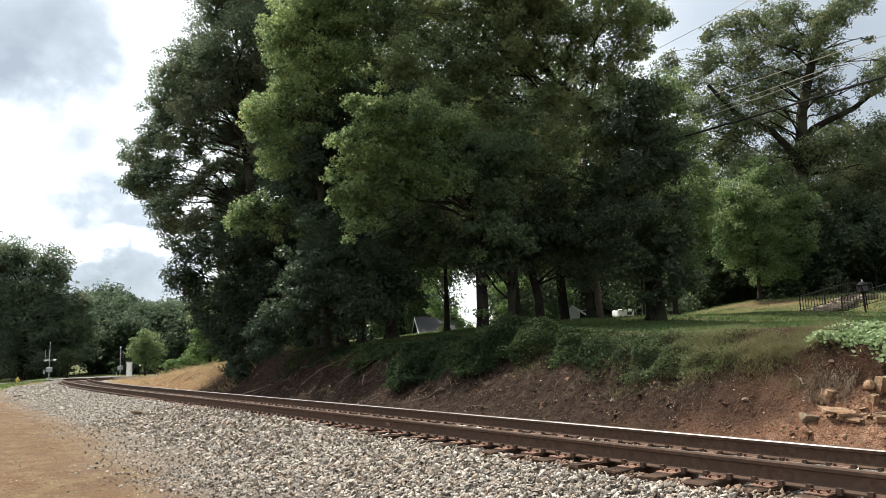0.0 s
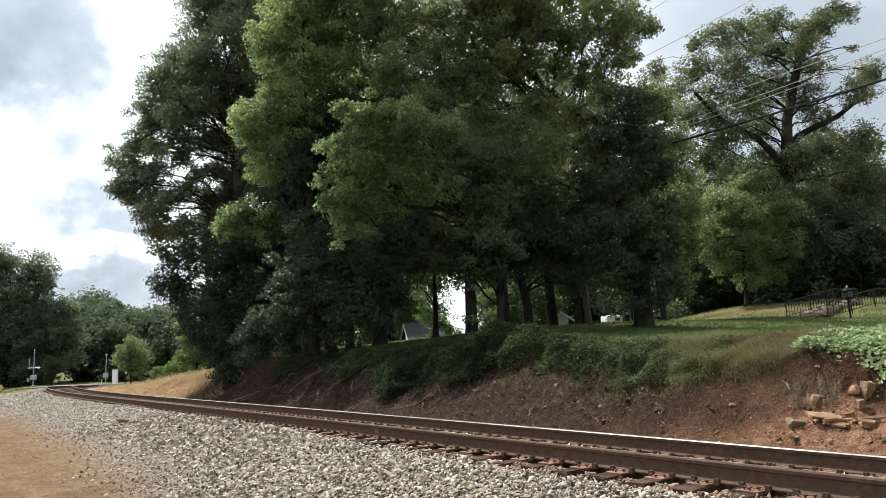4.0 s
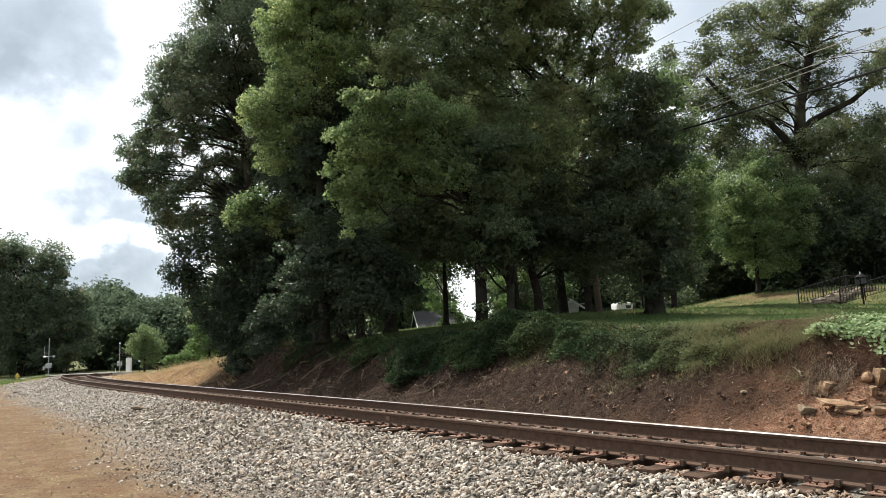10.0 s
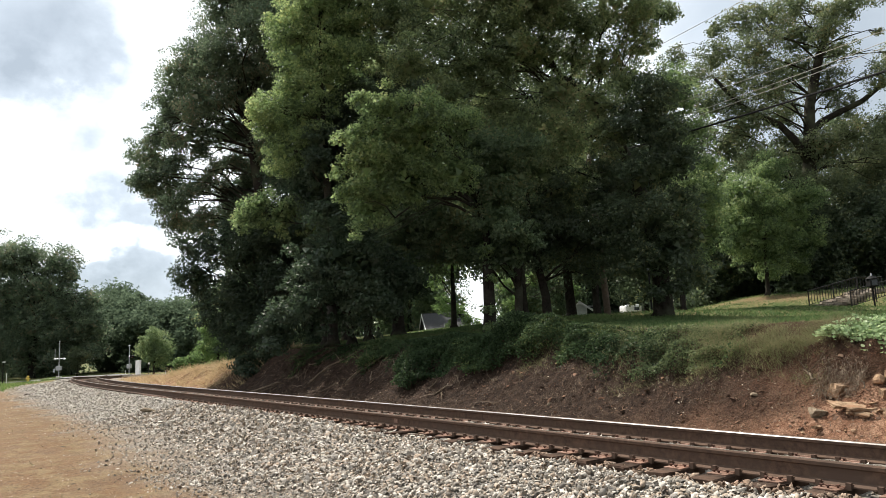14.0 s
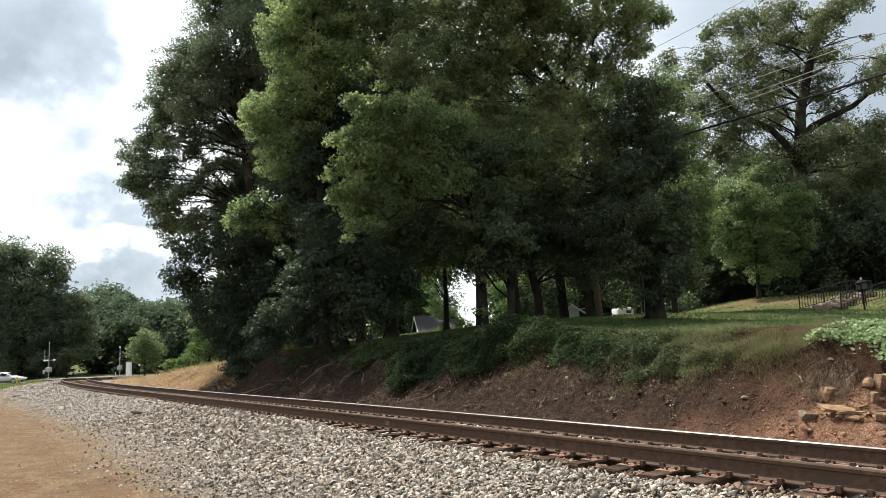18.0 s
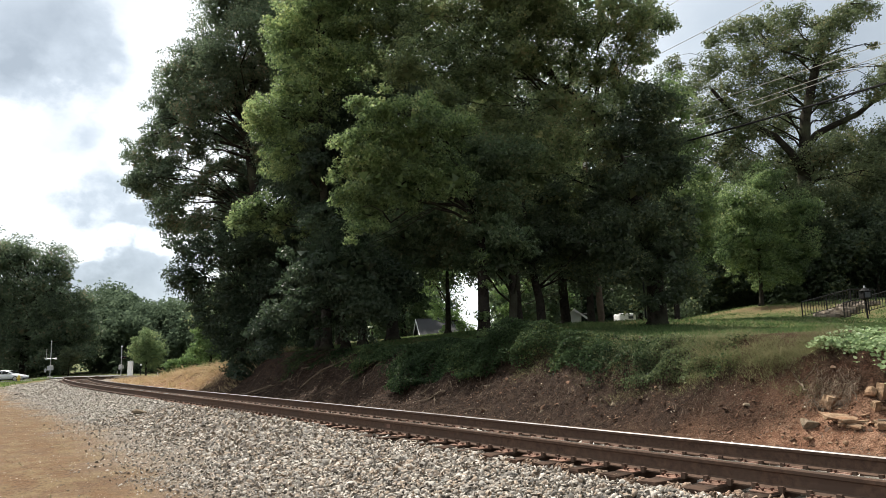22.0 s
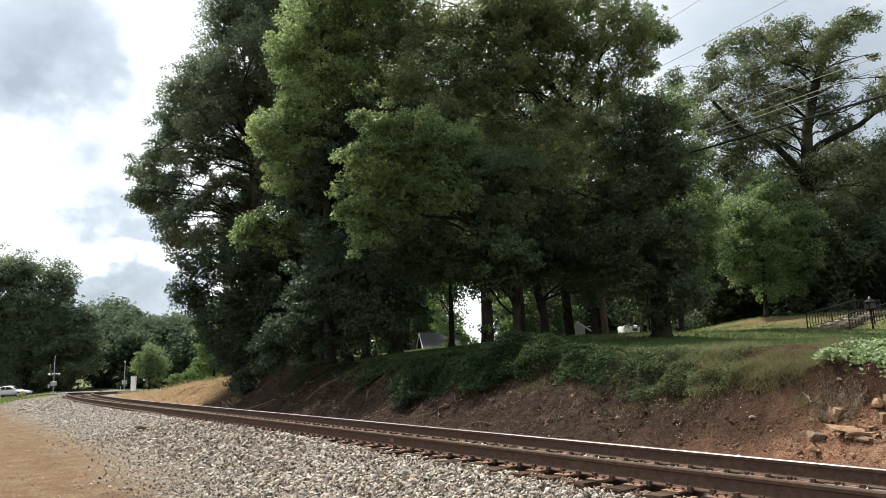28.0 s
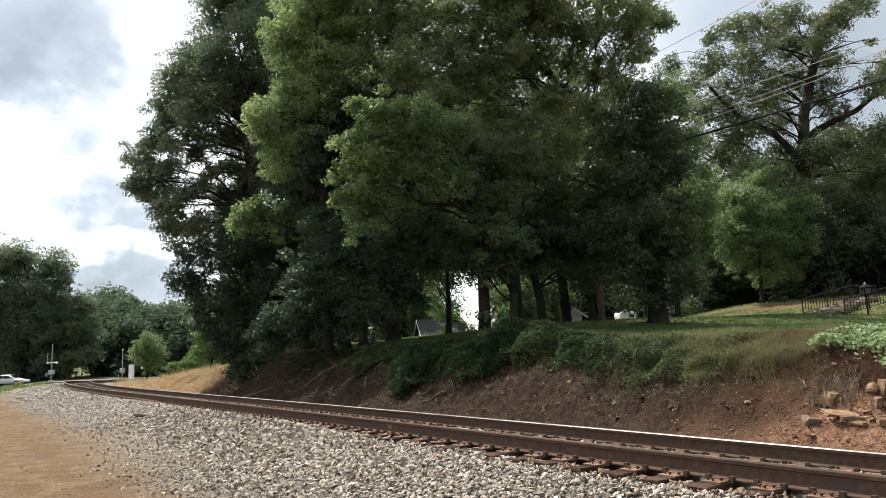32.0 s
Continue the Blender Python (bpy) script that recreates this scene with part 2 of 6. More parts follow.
M = {
    "rust": material("rusty_rail_steel", (0.06, 0.039, 0.029), (0.13, 0.084, 0.06), 14, 0.85, 0.15, 60, 0.0, (0.085, 0.058, 0.044), 2.0, depth=0.004, spec=0.12),
    "polished": material("polished_rail_head", (0.42, 0.39, 0.36), (0.62, 0.59, 0.56), 30, 0.26, 0.03, 90, 0.8, (0.24, 0.2, 0.17), 1.2, depth=0.001),
    "plate": material("rusty_plate_steel", (0.16, 0.094, 0.068), (0.32, 0.205, 0.155), 25, 0.8, 0.3, 80, 0.15, (0.2, 0.11, 0.075), 3.0, per_object=0.2, depth=0.004),
    "spike": material("dark_rusty_spike", (0.05, 0.025, 0.018), (0.12, 0.06, 0.04), 40, 0.8, 0.2, 90, 0.2, per_object=0.3, depth=0.003),
    "tie": material("creosoted_timber", (0.022, 0.015, 0.012), (0.085, 0.058, 0.043), 9, 0.95, 0.6, 30, 0, (0.115, 0.07, 0.05), 1.4, per_object=0.3, depth=0.01, spec=0.08),
    "stone": material("ballast_granite", (0.14, 0.122, 0.1), (0.5, 0.455, 0.385), 30, 0.88, 0.25, 60, 0, (0.25, 0.208, 0.162), 3.0, island=0.3, depth=0.008, palette=((0.11, 0.1, 0.09), (0.32, 0.285, 0.24), (0.46, 0.43, 0.385), (0.38, 0.285, 0.205), (0.19, 0.175, 0.16), (0.62, 0.58, 0.515), (0.28, 0.215, 0.16), (0.4, 0.37, 0.33))),
    "stone_rust": material("rust_stained_ballast", (0.1, 0.07, 0.05), (0.36, 0.27, 0.2), 30, 0.9, 0.25, 60, 0, (0.2, 0.12, 0.08), 3.0, island=0.35, depth=0.008),
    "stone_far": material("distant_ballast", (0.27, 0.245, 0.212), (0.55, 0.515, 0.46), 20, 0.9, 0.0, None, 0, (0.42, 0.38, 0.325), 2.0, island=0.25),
    "rock": material("weathered_clay_rock", (0.16, 0.1, 0.06), (0.4, 0.28, 0.175), 14, 0.95, 1.0, 26, 0, (0.26, 0.13, 0.07), 3.0, per_object=0.2),
    "litter_rock": material("grey_brown_lump", (0.12, 0.092, 0.064), (0.3, 0.235, 0.165), 16, 0.95, 0.8, 30, 0, (0.15, 0.12, 0.08), 4.0),
    "clod": material("crumbled_clay", (0.06, 0.031, 0.02), (0.19, 0.105, 0.066), 20, 0.95, 0.3, 40, 0, (0.2, 0.13, 0.085), 0.8, island=0.5),
    "pebble": material("pale_pebbles", (0.22, 0.165, 0.115), (0.5, 0.42, 0.33), 12, 0.9, 0.2, 40, 0, island=0.35),
    # true bark is paler; the trunks' deep shade is put into this colour
    "bark": material("furrowed_shaded_bark", (0.015, 0.013, 0.011), (0.043, 0.037, 0.032), 7, 0.95, 0.8, 14, 0, (0.07, 0.075, 0.05), 0.8, per_object=0.15, depth=0.05, spec=0.05),
    "twig": material("dry_twigs", (0.09, 0.066, 0.046), (0.25, 0.19, 0.135), 12, 0.9, 0.4, 30, 0, island=0.3),
    "oak": leaf_material("oak_leaves", (0.058, 0.087, 0.056), (0.155, 0.215, 0.127), (0.222, 0.207, 0.130), 0.5),
    "bright": leaf_material("fresh_green_leaves", (0.071, 0.118, 0.052), (0.234, 0.322, 0.136), (0.335, 0.386, 0.170), 0.62),
    "fresh": leaf_material("young_green_leaves", (0.07, 0.125, 0.048), (0.2, 0.3, 0.115), (0.26, 0.33, 0.14), 0.5, 0.02),
    "olive": leaf_material("pale_olive_leaves", (0.085, 0.13, 0.06), (0.22, 0.295, 0.14), (0.29, 0.32, 0.16), 0.5, 0.02),
    "mid": leaf_material("green_leaves", (0.055, 0.090, 0.048), (0.148, 0.210, 0.106), (0.212, 0.214, 0.108), 0.55),
    # shade under and behind the front crowns is put into these two leaf colours
    "dark": leaf_material("shade_darkened_leaves", (0.026, 0.045, 0.028), (0.066, 0.1, 0.056), None, 0.45),
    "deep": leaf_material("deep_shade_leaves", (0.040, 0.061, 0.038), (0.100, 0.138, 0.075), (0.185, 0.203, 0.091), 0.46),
    "amber": leaf_material("bronze_green_leaves", (0.090, 0.128, 0.067), (0.240, 0.306, 0.149), (0.310, 0.302, 0.156), 0.58),
    "pecan": leaf_material("pecan_leaves", (0.059, 0.083, 0.044), (0.151, 0.185, 0.092), (0.214, 0.204, 0.095), 0.5),
    # haze over the far wood is put into these paler, flatter greens
    "far": leaf_material("hazed_distant_leaves", (0.069, 0.102, 0.068), (0.128, 0.173, 0.110), None, 0.4, 0.0),
    # vine leaves: bank shade is painted in the first tone, sunlight in the second
    "ivy": leaf_material("ivy_leaves", (0.017, 0.031, 0.015), (0.062, 0.1, 0.042), (0.13, 0.16, 0.06), 0.3, 0.012),
    "sunlit_ivy": leaf_material("sunlit_ivy_leaves", (0.045, 0.066, 0.032), (0.15, 0.185, 0.085), (0.24, 0.26, 0.13), 0.35, 0.015),
    "kudzu": leaf_material("broad_vine_leaves", (0.112, 0.188, 0.073), (0.325, 0.425, 0.213), (0.425, 0.488, 0.275), 0.35),
    "lawn": leaf_material("lawn_blades", (0.050, 0.092, 0.033), (0.118, 0.175, 0.067), (0.205, 0.185, 0.092), 0.35, 0.015),
    "verge": leaf_material("bright_verge_blades", (0.07, 0.125, 0.032), (0.165, 0.24, 0.08), (0.22, 0.25, 0.1), 0.4, 0.0),
    "straw": leaf_material("dry_grass", (0.26, 0.19, 0.105), (0.56, 0.44, 0.27), (0.26, 0.24, 0.1), 0.35, 0.02),
    "weed": leaf_material("half_dry_grass", (0.088, 0.090, 0.045), (0.250, 0.240, 0.130), (0.120, 0.160, 0.066), 0.35, 0.02),
    "litter": leaf_material("leaf_litter", (0.05, 0.033, 0.022), (0.14, 0.09, 0.06), (0.26, 0.2, 0.14), 0.1, 0.02),
    "iron": material("black_wrought_iron", (0.012, 0.012, 0.012), (0.03, 0.028, 0.026), 30, 0.5, 0.1, 60, 0.3),
    "white": material("white_paint", (0.66, 0.67, 0.68), (0.8, 0.8, 0.8), 12, 0.5, 0.05, 30, 0, (0.6, 0.6, 0.58), 1.5),
    "galv": material("galvanised_steel", (0.38, 0.4, 0.42), (0.56, 0.58, 0.6), 16, 0.45, 0.05, 40, 0.5, (0.34, 0.35, 0.35), 2.0),
    "black": material("matt_black_enamel", (0.01, 0.01, 0.011), (0.022, 0.022, 0.022), 20, 0.7, 0.05, spec=0.1),
    "red": material("red_reflective_stripe", (0.42, 0.03, 0.025), (0.55, 0.05, 0.04), 20, 0.5, 0.02),
    "lens": material("dark_red_lens", (0.12, 0.01, 0.01), (0.2, 0.02, 0.02), 20, 0.2, 0.0),
    "yellow": material("faded_yellow_hydrant_paint", (0.55, 0.42, 0.08), (0.68, 0.54, 0.14), 14, 0.5, 0.1),
    # grey shingles, darkened to paint the tree shade over the roofs
    "shingle": material("shaded_grey_shingles", (0.03, 0.031, 0.034), (0.062, 0.064, 0.068), 9, 0.95, 0.4, 20, per_object=0.15),
    "siding": material("white_siding", (0.62, 0.64, 0.66), (0.78, 0.79, 0.8), 5, 0.6, 0.1, 12, 0, (0.58, 0.6, 0.6), 0.8),
    "glass_dark": material("dark_window_glass", (0.015, 0.018, 0.02), (0.03, 0.035, 0.04), 3, 0.06, 0.0, spec=0.6),
    "flag": material("stone_step", (0.1, 0.086, 0.068), (0.34, 0.295, 0.24), 8, 0.9, 0.7, 22, 0, (0.24, 0.18, 0.13), 2.0, per_object=0.4),
    "asphalt": material("worn_asphalt", (0.1, 0.1, 0.103), (0.18, 0.18, 0.18), 6, 0.9, 0.2, 40, 0, (0.23, 0.23, 0.225), 0.35),
    "concrete": material("pale_concrete", (0.36, 0.35, 0.33), (0.52, 0.5, 0.47), 5, 0.9, 0.2, 30, 0, (0.3, 0.29, 0.27), 0.6),
    "car": material("silver_white_car_paint", (0.6, 0.62, 0.64), (0.68, 0.7, 0.72), 3, 0.3, 0.0, metal=0.25, spec=0.5),
    "tyre": material("black_rubber", (0.012, 0.012, 0.012), (0.03, 0.03, 0.03), 20, 0.85, 0.1),
    "rim": material("silver_wheel_rim", (0.4, 0.4, 0.41), (0.6, 0.6, 0.6), 15, 0.3, 0.0, metal=0.8),
    "cable": material("black_cable_sheath", (0.012, 0.012, 0.013), (0.03, 0.03, 0.03), 4, 0.8, 0.0, spec=0.05),
    "wire": material("bare_aluminium_wire", (0.3, 0.3, 0.26), (0.5, 0.47, 0.38), 4, 0.8, 0.0, spec=0.1),
    "pole": material("weathered_pole_timber", (0.06, 0.045, 0.033), (0.14, 0.108, 0.082), 6, 0.9, 0.4, 18, 0, (0.12, 0.09, 0.07), 1.0),
    "porcelain": material("pale_porcelain", (0.6, 0.6, 0.58), (0.75, 0.75, 0.73), 10, 0.3, 0.0),
}


def ground_material():
    """One ground: dirt, gravel grit, red clay, lawn soil and litter, blended by the sheet's own zones."""
    m = bpy.data.materials.new("ground_soil")
    m.use_nodes = True
    n, l = m.node_tree.nodes, m.node_tree.links
    bsdf = n["Principled BSDF"]
    bsdf.inputs["Roughness"].default_value = 0.95
    bsdf.inputs["Specular IOR Level"].default_value = 0.15
    tc = n.new("ShaderNodeTexCoord")

    def noise_of(scale, detail=7, low=0.35, high=0.65):
        t = n.new("ShaderNodeTexNoise")
        t.inputs["Scale"].default_value, t.inputs["Detail"].default_value, t.inputs["Roughness"].default_value = scale, detail, 0.62
        l.new(tc.outputs["Object"], t.inputs["Vector"])
        r = n.new("ShaderNodeMapRange")
        r.inputs[1].default_value, r.inputs[2].default_value = low, high
        l.new(t.outputs[0], r.inputs[0])
        return r.outputs[0]

    def blend(fac, a, b):
        x = n.new("ShaderNodeMix")
        x.data_type = "RGBA"
        for i, v in ((0, fac), (6, a), (7, b)):
            if isinstance(v, tuple):
                x.inputs[i].default_value = (*v, 1)
            else:
                l.new(v, x.inputs[i])
        return x.outputs[2]

    def zone(name):
        a = n.new("ShaderNodeAttribute")
        a.attribute_name = name
        return a.outputs["Fac"]

    fine, mid, wide = noise_of(38), noise_of(5, 8, 0.42, 0.58), noise_of(0.55, 7, 0.42, 0.58)
    specks = noise_of(90, 3, 0.55, 0.75)
    dirt = blend(fine, (0.086, 0.047, 0.024), (0.238, 0.142, 0.074))
    dirt = blend(wide, dirt, blend(fine, (0.122, 0.070, 0.034), (0.275, 0.163, 0.085)))
    dirt = blend(mid, dirt, blend(fine, (0.071, 0.046, 0.028), (0.255, 0.178, 0.108)))
    dirt = blend(noise_of(1.7, 6), dirt, blend(fine, (0.077, 0.043, 0.021), (0.204, 0.116, 0.058)))
    dirt = blend(noise_of(0.9, 9, 0.5, 0.68), dirt, blend(fine, (0.060, 0.037, 0.023), (0.180, 0.117, 0.073)))
    dirt = blend(noise_of(2.6, 9, 0.47, 0.6), dirt, blend(fine, (0.105, 0.074, 0.038), (0.285, 0.205, 0.112)))
    dirt = blend(noise_of(13, 6, 0.56, 0.68), dirt, (0.058, 0.042, 0.028))
    dirt = blend(specks, dirt, (0.366, 0.258, 0.159))
    gravel = blend(fine, (0.13, 0.115, 0.097), (0.33, 0.295, 0.25))
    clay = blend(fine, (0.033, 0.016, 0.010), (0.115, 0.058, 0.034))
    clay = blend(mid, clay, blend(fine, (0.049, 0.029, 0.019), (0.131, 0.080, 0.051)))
    red = blend(fine, (0.23, 0.118, 0.072), (0.6, 0.365, 0.24))
    red = blend(mid, red, blend(fine, (0.15, 0.068, 0.04), (0.38, 0.2, 0.122)))
    # dark humus and litter, darkened further to paint the trees' shade on the bank
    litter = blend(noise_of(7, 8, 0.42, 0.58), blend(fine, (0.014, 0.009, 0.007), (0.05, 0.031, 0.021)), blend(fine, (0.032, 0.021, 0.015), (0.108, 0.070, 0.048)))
    grass = blend(fine, (0.035, 0.06, 0.016), (0.085, 0.115, 0.036))
    grass = blend(wide, grass, (0.14, 0.13, 0.055))
    col = blend(zone("gravel"), dirt, gravel)
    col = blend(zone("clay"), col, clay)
    col = blend(zone("red"), col, red)
    col = blend(zone("lawn"), col, grass)
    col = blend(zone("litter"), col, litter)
    l.new(col, bsdf.inputs["Base Color"])
    hn = n.new("ShaderNodeTexNoise")
    hn.inputs["Scale"].default_value, hn.inputs["Detail"].default_value, hn.inputs["Roughness"].default_value = 11, 9, 0.7
    l.new(tc.outputs["Object"], hn.inputs["Vector"])
    b = n.new("ShaderNodeBump")
    b.inputs["Strength"].default_value, b.inputs["Distance"].default_value = 0.85, 0.08
    l.new(hn.outputs[0], b.inputs["Height"])
    # crumbling relief of the bare cut
    big = n.new("ShaderNodeTexNoise")
    big.inputs["Scale"].default_value, big.inputs["Detail"].default_value, big.inputs["Roughness"].default_value = 3.6, 10, 0.72
    l.new(tc.outputs["Object"], big.inputs["Vector"])
    b2 = n.new("ShaderNodeBump")
    b2.inputs["Distance"].default_value = 0.3
    l.new(zone("clay"), b2.inputs["Strength"])
    l.new(big.outputs[0], b2.inputs["Height"])
    l.new(b.outputs[0], b2.inputs["Normal"])
    l.new(b2.outputs[0], bsdf.inputs["Normal"])
    return m

# ---- the line of the track and the lie of the land ----
H0, K0, CURL, S_CURL, S_END = -0.6517, -0.00064, 1.97e-4, 19.2, 58.0
TS = np.arange(-40, 220, 0.25)
TH = H0 + K0 * np.clip(TS, -5, 60) + CURL * np.maximum(0, np.minimum(TS, S_END) - S_CURL) ** 2
_steps = np.stack([np.sin(TH), np.cos(TH)], 1) * 0.25
TP = np.cumsum(_steps, 0)
TP = TP - TP[np.argmin(abs(TS))] + np.array([3.32, 6.10])
TN = np.stack([np.cos(TH), -np.sin(TH)], 1)


def smooth(a, b, v):
    v = np.clip((v - a) / (b - a), 0, 1)
    return v * v * (3 - 2 * v)


def fall(s):
    """The line and the land drop behind a crest towards the crossing."""
    return -0.75 * smooth(44, 86, s)


def rail_point(s, d, z=0.0):
    """The world point at s metres along the near rail, d metres beyond it, z above its top."""
    x, y = np.interp(s, TS, TP[:, 0]), np.interp(s, TS, TP[:, 1])
    nx, ny = np.interp(s, TS, TN[:, 0]), np.interp(s, TS, TN[:, 1])
    return np.array([x + nx * d, y + ny * d, z + fall(s) - 0.033 * np.clip(d, 0, 1.6)])


def along(x, y):
    """The nearest place on the line, s and d, for arrays of points."""
    x, y = np.atleast_1d(np.asarray(x, float)), np.atleast_1d(np.asarray(y, float))
    s, d = np.empty(len(x)), np.empty(len(x))
    for i in range(0, len(x), 8000):
        px, py = x[i:i + 8000, None] - TP[None, :, 0], y[i:i + 8000, None] - TP[None, :, 1]
        k = np.argmin(px * px + py * py, 1)
        r = np.arange(len(k))
        d[i:i + 8000] = px[r, k] * TN[k, 0] + py[r, k] * TN[k, 1]
        s[i:i + 8000] = TS[k] + px[r, k] * np.sin(TH[k]) + py[r, k] * np.cos(TH[k])
    return s, d


def wave(x, y, f, p=0.0):
    """Cheap smooth unevenness."""
    return (np.sin(x * f + 1.3 * np.sin(y * f * 0.7 + p)) + np.sin(y * f * 1.13 + 1.7 * np.sin(x * f * 0.6 + 2 * p))) * 0.5


def bank_height(s):
    return 1.28 - 0.85 * smooth(22, 35, s) - 0.95 * smooth(34, 47, s)


def ground_z(x, y, sd=None):
    x, y = np.atleast_1d(np.asarray(x, float)), np.atleast_1d(np.asarray(y, float))
    s, d = sd or along(x, y)
    z = np.full(len(x), -0.45) + 0.02 * wave(x, y, 1.1) + 0.008 * wave(x, y, 5.0, 1)
    bed = smooth(-3.4, -0.85, d) * (1 - smooth(2.2, 3.3, d))
    z = z + bed * 0.165 + (0.05 + 0.075 * smooth(4, 11, s)) * np.exp(-((d + 1.0 - 0.25 * smooth(4, 11, s)) / 0.32) ** 2) + (0.02 * wave(x, y, 7.0, 2) * bed)
    z = z + 0.035 * smooth(-0.75, -0.45, d) * (1 - smooth(-0.25, 0.05, d)) + fall(s)
    # the land beside the crossing lies a little lower than the line
    z = z - 0.32 * smooth(85, 92, s) * np.maximum(smooth(-3, 0.5, d), smooth(-8.0, -11.0, d))
    bh = bank_height(s)
    bh = bh + (1.28 - bh) * smooth(10, 24, d)
    foot = 3.1 + 0.25 * wave(x, y, 0.5, 3)
    rise = np.clip((d - foot) / 2.7, 0, 1)
    rise = np.where(d > 0, 0.45 * rise + 0.55 * smooth(0, 1, rise), 0)
    # the broken end of the cut stands steep under its turf
    broken = 0.5 * np.clip((d - foot) / 1.6, 0, 1) + 0.28 * smooth(4.66, 4.92, d) + 0.22 * smooth(4.9, 5.8, d)
    part_way = 1 - smooth(2.1, 3.0, s + 0.3 * wave(x, y, 2.6, 1))
    rise = np.where(d > 0, rise * (1 - part_way) + broken * part_way, 0)
    rough = 0.09 * wave(x, y, 2.3, 5) + 0.075 * wave(x, y, 5.7, 7) + 0.045 * wave(x, y, 12.0, 9)
    steep = np.clip(4 * rise * (1 - rise), 0, 1)
    lawn = (0.016 + 0.052 * smooth(7, 17, s)) * np.clip(d - 6, 0, 13) + 0.012 * np.clip(d - 19, 0, 60) + 1.3 * smooth(36, 46, d) * (1 - smooth(24, 36, s)) + 0.05 * wave(x, y, 0.35, 4)
    fade = np.maximum(1 - smooth(36, 62, s), smooth(14, 26, d))
    z = z + rise * (np.maximum(bh, -0.45) + 0.45 - fall(s) * fade) + steep * rough * fade + np.where(d > 5.5, lawn, 0) * fade
    return z


def bare_patch(x, y):
    """The bare brown strip on the rise of the lawn."""
    across, down = (x - 22.5) * 0.89 + (y - 49.5) * 0.46, (x - 22.5) * 0.46 - (y - 49.5) * 0.89
    return np.exp(-((across - 0.6) / 1.4) ** 2 - (down / 6.5) ** 2)


def gz(x, y):
    return float(ground_z([x], [y])[0])


# ---- helpers of this scene ----
def part(name, bm, mat, parent=None, label="", smooth_faces=False):
    """Links a bmesh as one mesh object, under a thing or under a part."""
    me = bpy.data.meshes.new(name)
    bm.to_mesh(me)
    bm.free()
    me.materials.append(M[mat] if isinstance(mat, str) else mat)
    if smooth_faces:
        me.polygons.foreach_set("use_smooth", [True] * len(me.polygons))
    ob = new(name, me)
    ob.parent = parent
    return tagged(ob, label)


def thing(name, x, y, z, rz=0.0, label="", category="", group="", kind=""):
    """An Empty at a thing's base that carries its parts."""
    ob = new(name)
    ob.matrix_world = pose(x, y, z, 0, 0, rz)
    return tagged(ob, label, category, group, kind)


def box(sx, sy, sz, at=(0, 0, 0), bevel=0.0, turn=(0, 0, 0), bm=None):
    """A box of that size; its base's centre lies at at."""
    bm = bm or bmesh.new()
    m = pose(*at, *turn) @ Matrix.Translation((0, 0, sz / 2)) @ Matrix.Diagonal((sx, sy, sz, 1))
    made = bmesh.ops.create_cube(bm, size=1, matrix=m)
    if bevel:
        edges = list({e for v in made["verts"] for e in v.link_edges})
        bmesh.ops.bevel(bm, geom=edges, offset=bevel, segments=2, affect="EDGES", profile=0.6)
    return bm


def rod(a, b, r0, r1=None, sides=10, bm=None):
    """A tapered round bar from a to b."""
    bm = bm or bmesh.new()
    a, b = Vector(a), Vector(b)
    way = b - a
    m = Matrix.Translation((a + b) / 2) @ way.to_track_quat("Z", "Y").to_matrix().to_4x4()
    bmesh.ops.create_cone(bm, cap_ends=True, segments=sides, radius1=r0, radius2=r0 if r1 is None else r1, depth=way.length, matrix=m)
    return bm


def tube(points, radii, sides=8, bm=None):
    """A bent tapered tube through points."""
    bm = bm or bmesh.new()
    rings = []
    pts = [Vector(p) for p in points]
    span = (pts[-1] - pts[0]).normalized()
    ref = Vector([1.0 if abs(c) == min(map(abs, span)) else 0.0 for c in span])
    for i, p in enumerate(pts):
        way = (pts[min(i + 1, len(pts) - 1)] - pts[max(i - 1, 0)]).normalized()
        u = (ref - way * ref.dot(way)).normalized()
        w = way.cross(u)
        rings.append([bm.verts.new(p + (u * math.cos(k * math.tau / sides) + w * math.sin(k * math.tau / sides)) * radii[i]) for k in range(sides)])
    for a, b in zip(rings, rings[1:]):
        for k in range(sides):
            bm.faces.new((a[k], a[(k + 1) % sides], b[(k + 1) % sides], b[k]))
    bm.faces.new(rings[-1])
    bm.faces.new(rings[0][::-1])
    return bm


def raw_mesh(name, verts, faces_per, mat, parent=None, kind=""):
    """A mesh of many small loose polygons of one size, from arrays: verts (n, k, 3)."""
    n, k = verts.shape[:2]
    me = bpy.data.meshes.new(name)
    me.vertices.add(n * k)
    me.vertices.foreach_set("co", verts.reshape(-1).astype(np.float32))
    idx = (np.arange(n)[:, None] * k + np.asarray(faces_per).reshape(1, -1)).astype(np.int32)
    size = len(faces_per[0])
    count = n * len(faces_per)
    me.loops.add(count * size)
    me.loops.foreach_set("vertex_index", idx.reshape(-1))
    me.polygons.add(count)
    me.polygons.foreach_set("loop_start", np.arange(0, count * size, size, dtype=np.int32))
    me.update(calc_edges=True)
    me.materials.append(M[mat] if isinstance(mat, str) else mat)
    ob = new(name, me)
    ob.parent = parent
    return tagged(ob, kind=kind)


def unit(v):
    return v / (np.linalg.norm(v, axis=-1, keepdims=True) + 1e-9)


